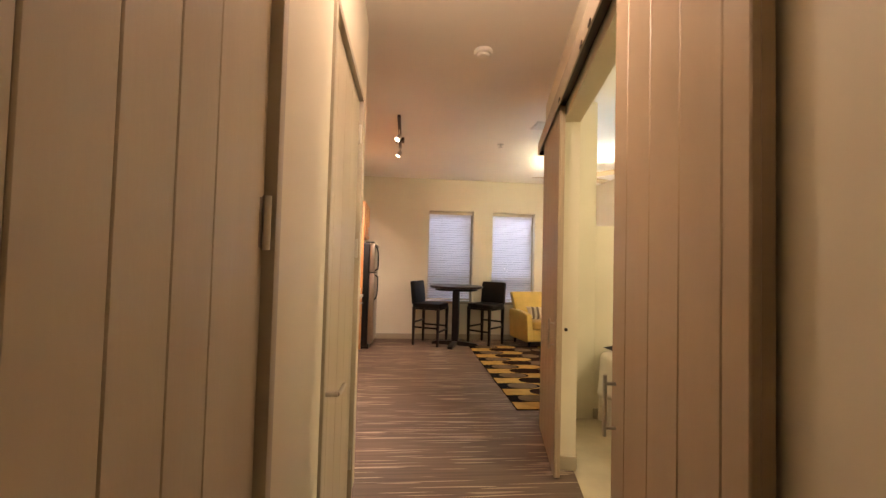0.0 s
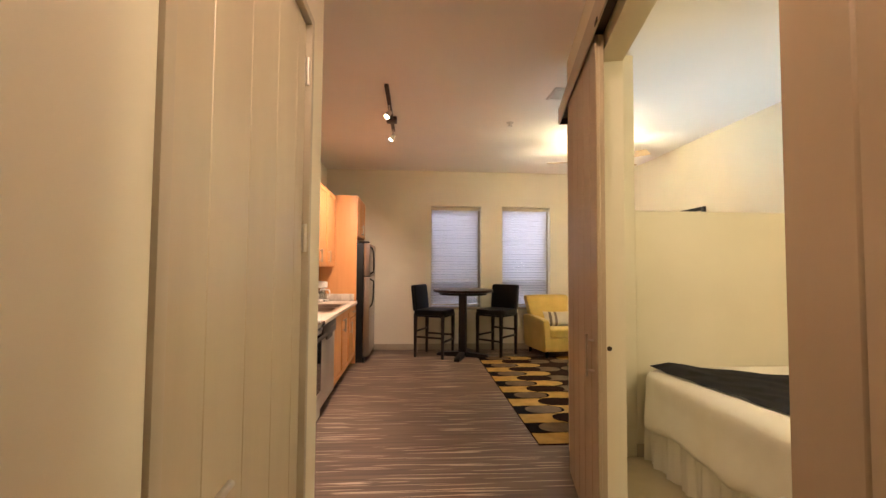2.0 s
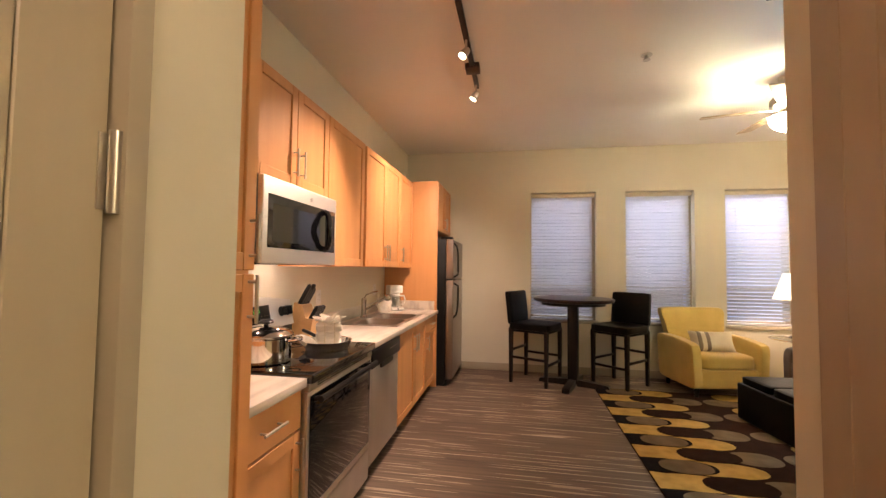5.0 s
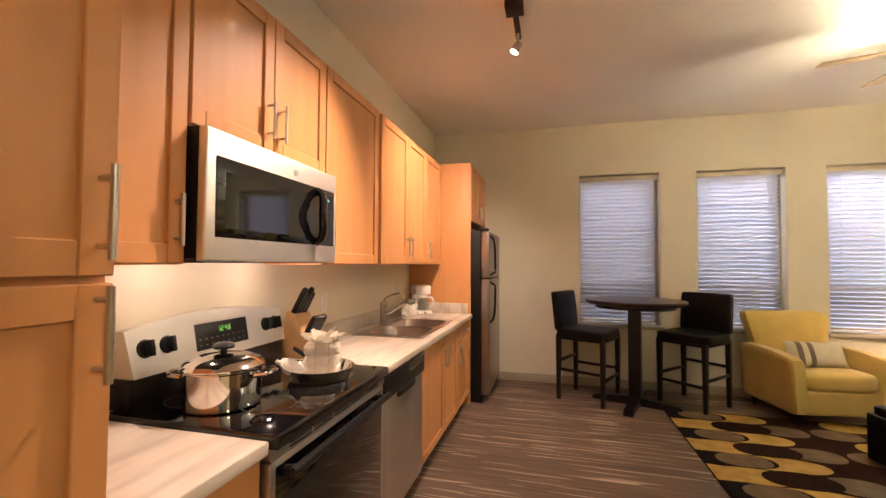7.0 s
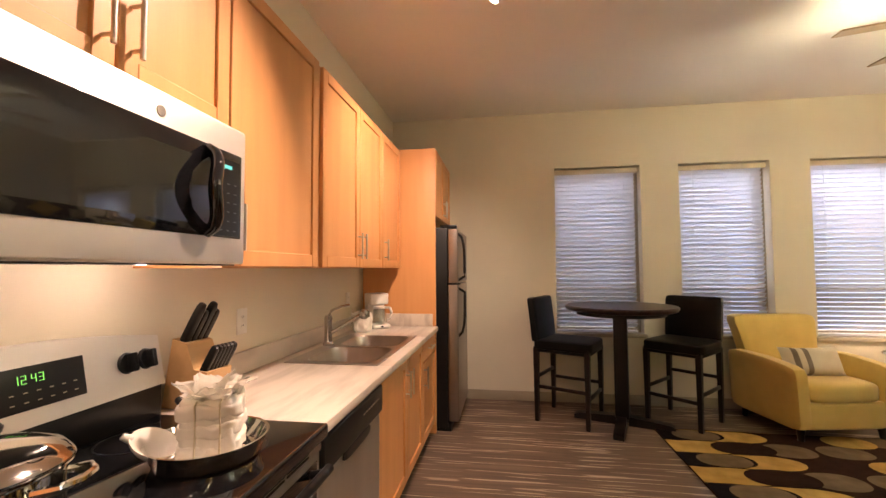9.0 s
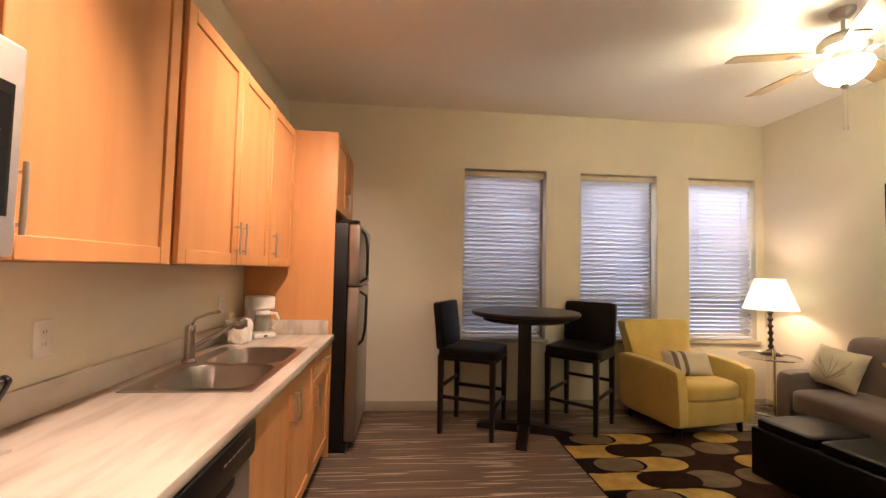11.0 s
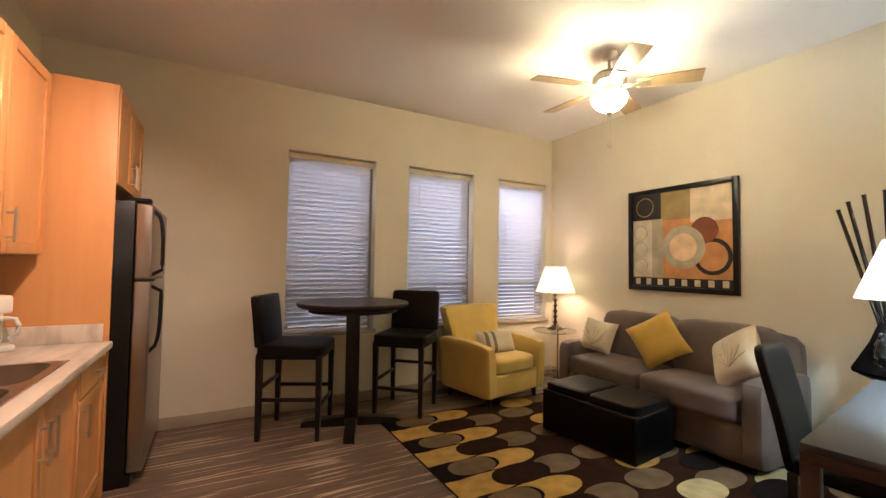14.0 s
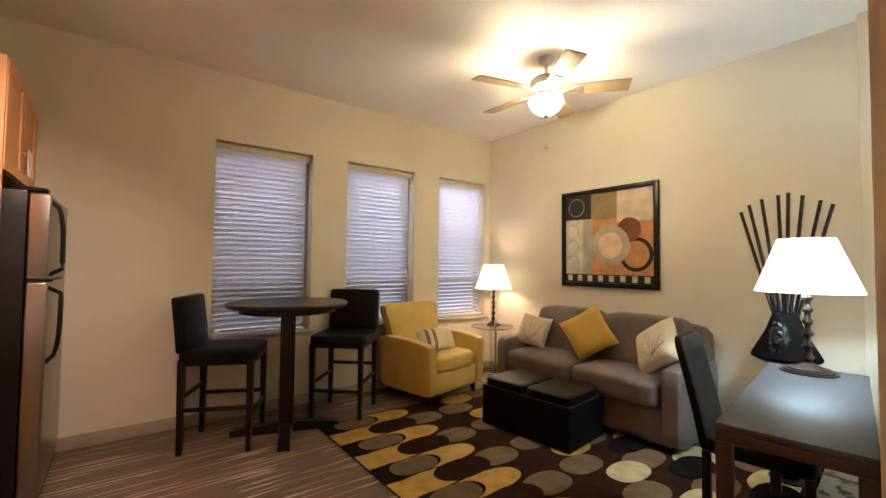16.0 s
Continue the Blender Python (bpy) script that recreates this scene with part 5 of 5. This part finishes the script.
for k in range(8):
    a = (k - 3.5) / 3.5
    b = N()
    top = Vector((0.05 * math.cos(k * 2.1), -0.24 * a, 1.74 + 0.05 * math.cos(a * 1.4) - 0.06 * abs(a)))
    bot = Vector((0.01, -0.02 * a, 0.86))
    for j in range(5):
        p, q = bot.lerp(top, j / 5), bot.lerp(top, (j + 1) / 5)
        rod(b, p, q, 0.0105, n=10)
        rod(b, q - (q - p) * 0.02, q + (q - p) * 0.01, 0.0125, n=10)
    part("bamboo_stick", b, GLOSS, vs, "glossy black bamboo stick")

MARBLE = material("marbled_card", (0.62, 0.58, 0.50), 0.5, dark=(0.10, 0.09, 0.08), scale=7, stretch=(2, 2, 0.5), mix=(0.38, 0.50))
bx = thing("storage_box", pose(3.78, 2.46, 0.0125, 0, 0, 5), "marbled white storage box under the desk", "box")
part("body", box(N(), (-0.18, -0.12, 0), (0.18, 0.12, 0.25), 0.004), MARBLE, bx)
part("lid", box(N(), (-0.187, -0.127, 0.251), (0.187, 0.127, 0.30), 0.004), MARBLE, bx)

# --- bedroom ---
bed = thing("bed", pose(0, 0, 0), "made bed with white duvet and pleated skirt", "bed")
part("mattress", cushion(N(), (3.05, 0.52, 0.30), (4.85, 2.05, 0.60), 14, 8), LINEN, bed)
b = cushion(N(), (3.0, 0.47, 0.26), (4.86, 2.075, 0.665), 9, 16)
for v in b.verts:
    if v.co.z < 0.5:
        k = (0.5 - v.co.z) / 0.25
        s = 0.018 * math.sin(v.co.y * 17 + 2 * math.sin(v.co.x * 5)) + 0.012 * math.sin(v.co.y * 41)
        v.co.x -= max(0, k) * (0.03 + s) * (v.co.x < 3.3)
        v.co.z += max(0, k) * 0.03 * math.sin(v.co.y * 9)
part("duvet", b, LINEN, bed, "white quilted duvet")
b = N()
cols = []
for k in range(91):
    u = k / 90
    y = 0.52 + 1.52 * u
    w = 0.012 * math.sin(u * 60) + 0.006 * math.sin(u * 143)
    cols.append([b.verts.new((3.07 + w * f, y, z)) for z, f in ((0.006, 1.4), (0.15, 1.0), (0.40, 0.3))])
for p, q in zip(cols, cols[1:]):
    for j in range(2):
        b.faces.new((p[j], q[j], q[j + 1], p[j + 1]))
part("skirt", b, LINEN, bed, "gathered white bed skirt")
part("headboard", box(N(), (4.80, 0.45, 0.1), (4.862, 2.07, 1.25), 0.01), ESPRESSO, bed)


def duvet_top(x, y):
    u, v = abs(x - 3.93) / 0.93, abs(y - 1.2725) / 0.8025
    return 0.4625 + 0.2025 * max(0.0, 1 - u ** 9 - v ** 9) ** (1 / 9)


b = N()
grid = []
for i in range(41):
    v = i / 40
    y = 1.985 - 1.45 * v
    lo = 3.07 + 0.17 * v
    wide = min(1.0, 0.05 + 3.2 * v)
    row = []
    for j in range(25):
        u = j / 24
        x = lo + wide * u
        z = duvet_top(x, y) + 0.010 + 0.010 * noise.noise(Vector((x * 6, y * 6, 1))) + 0.012 * noise.noise(Vector((x * 13, y * 9, 4))) + 0.03 * max(0, 1 - v * 9)
        row.append(b.verts.new((x, y + 0.02 * noise.noise(Vector((x * 7, 3, v * 5))), z)))
    grid.append(row)
for i in range(40):
    for j in range(24):
        b.faces.new((grid[i][j], grid[i][j + 1], grid[i + 1][j + 1], grid[i + 1][j]))
bmesh.ops.solidify(b, geom=b.faces[:], thickness=0.008)
solid("bed_throw", b, NAVY, "navy damask throw laid across the bed", "throw")
for px, py, mat, sz, lab in ((4.42, 1.70, LINEN, 0.62, "plump white bed pillow against the headboard"), (4.42, 0.92, LINEN, 0.62, "plump white bed pillow against the headboard")):
    p = thing("bed_pillow", pose(px, py, 0.745, -70, 0, -90), lab, "pillow", "pillows on the bed")
    part("cover", pillow_mesh(sz, 0.42, 0.15, py), mat, p)
p = thing("accent_pillow", pose(4.10, 1.42, 0.79, -40, 0, -90), "small rust brown accent pillow on the bed", "pillow")
part("cover", pillow_mesh(0.36, 0.30, 0.14, 5), material("rust_fabric", (0.30, 0.12, 0.035), 0.8, bump=0.2, bump_scale=200), p)
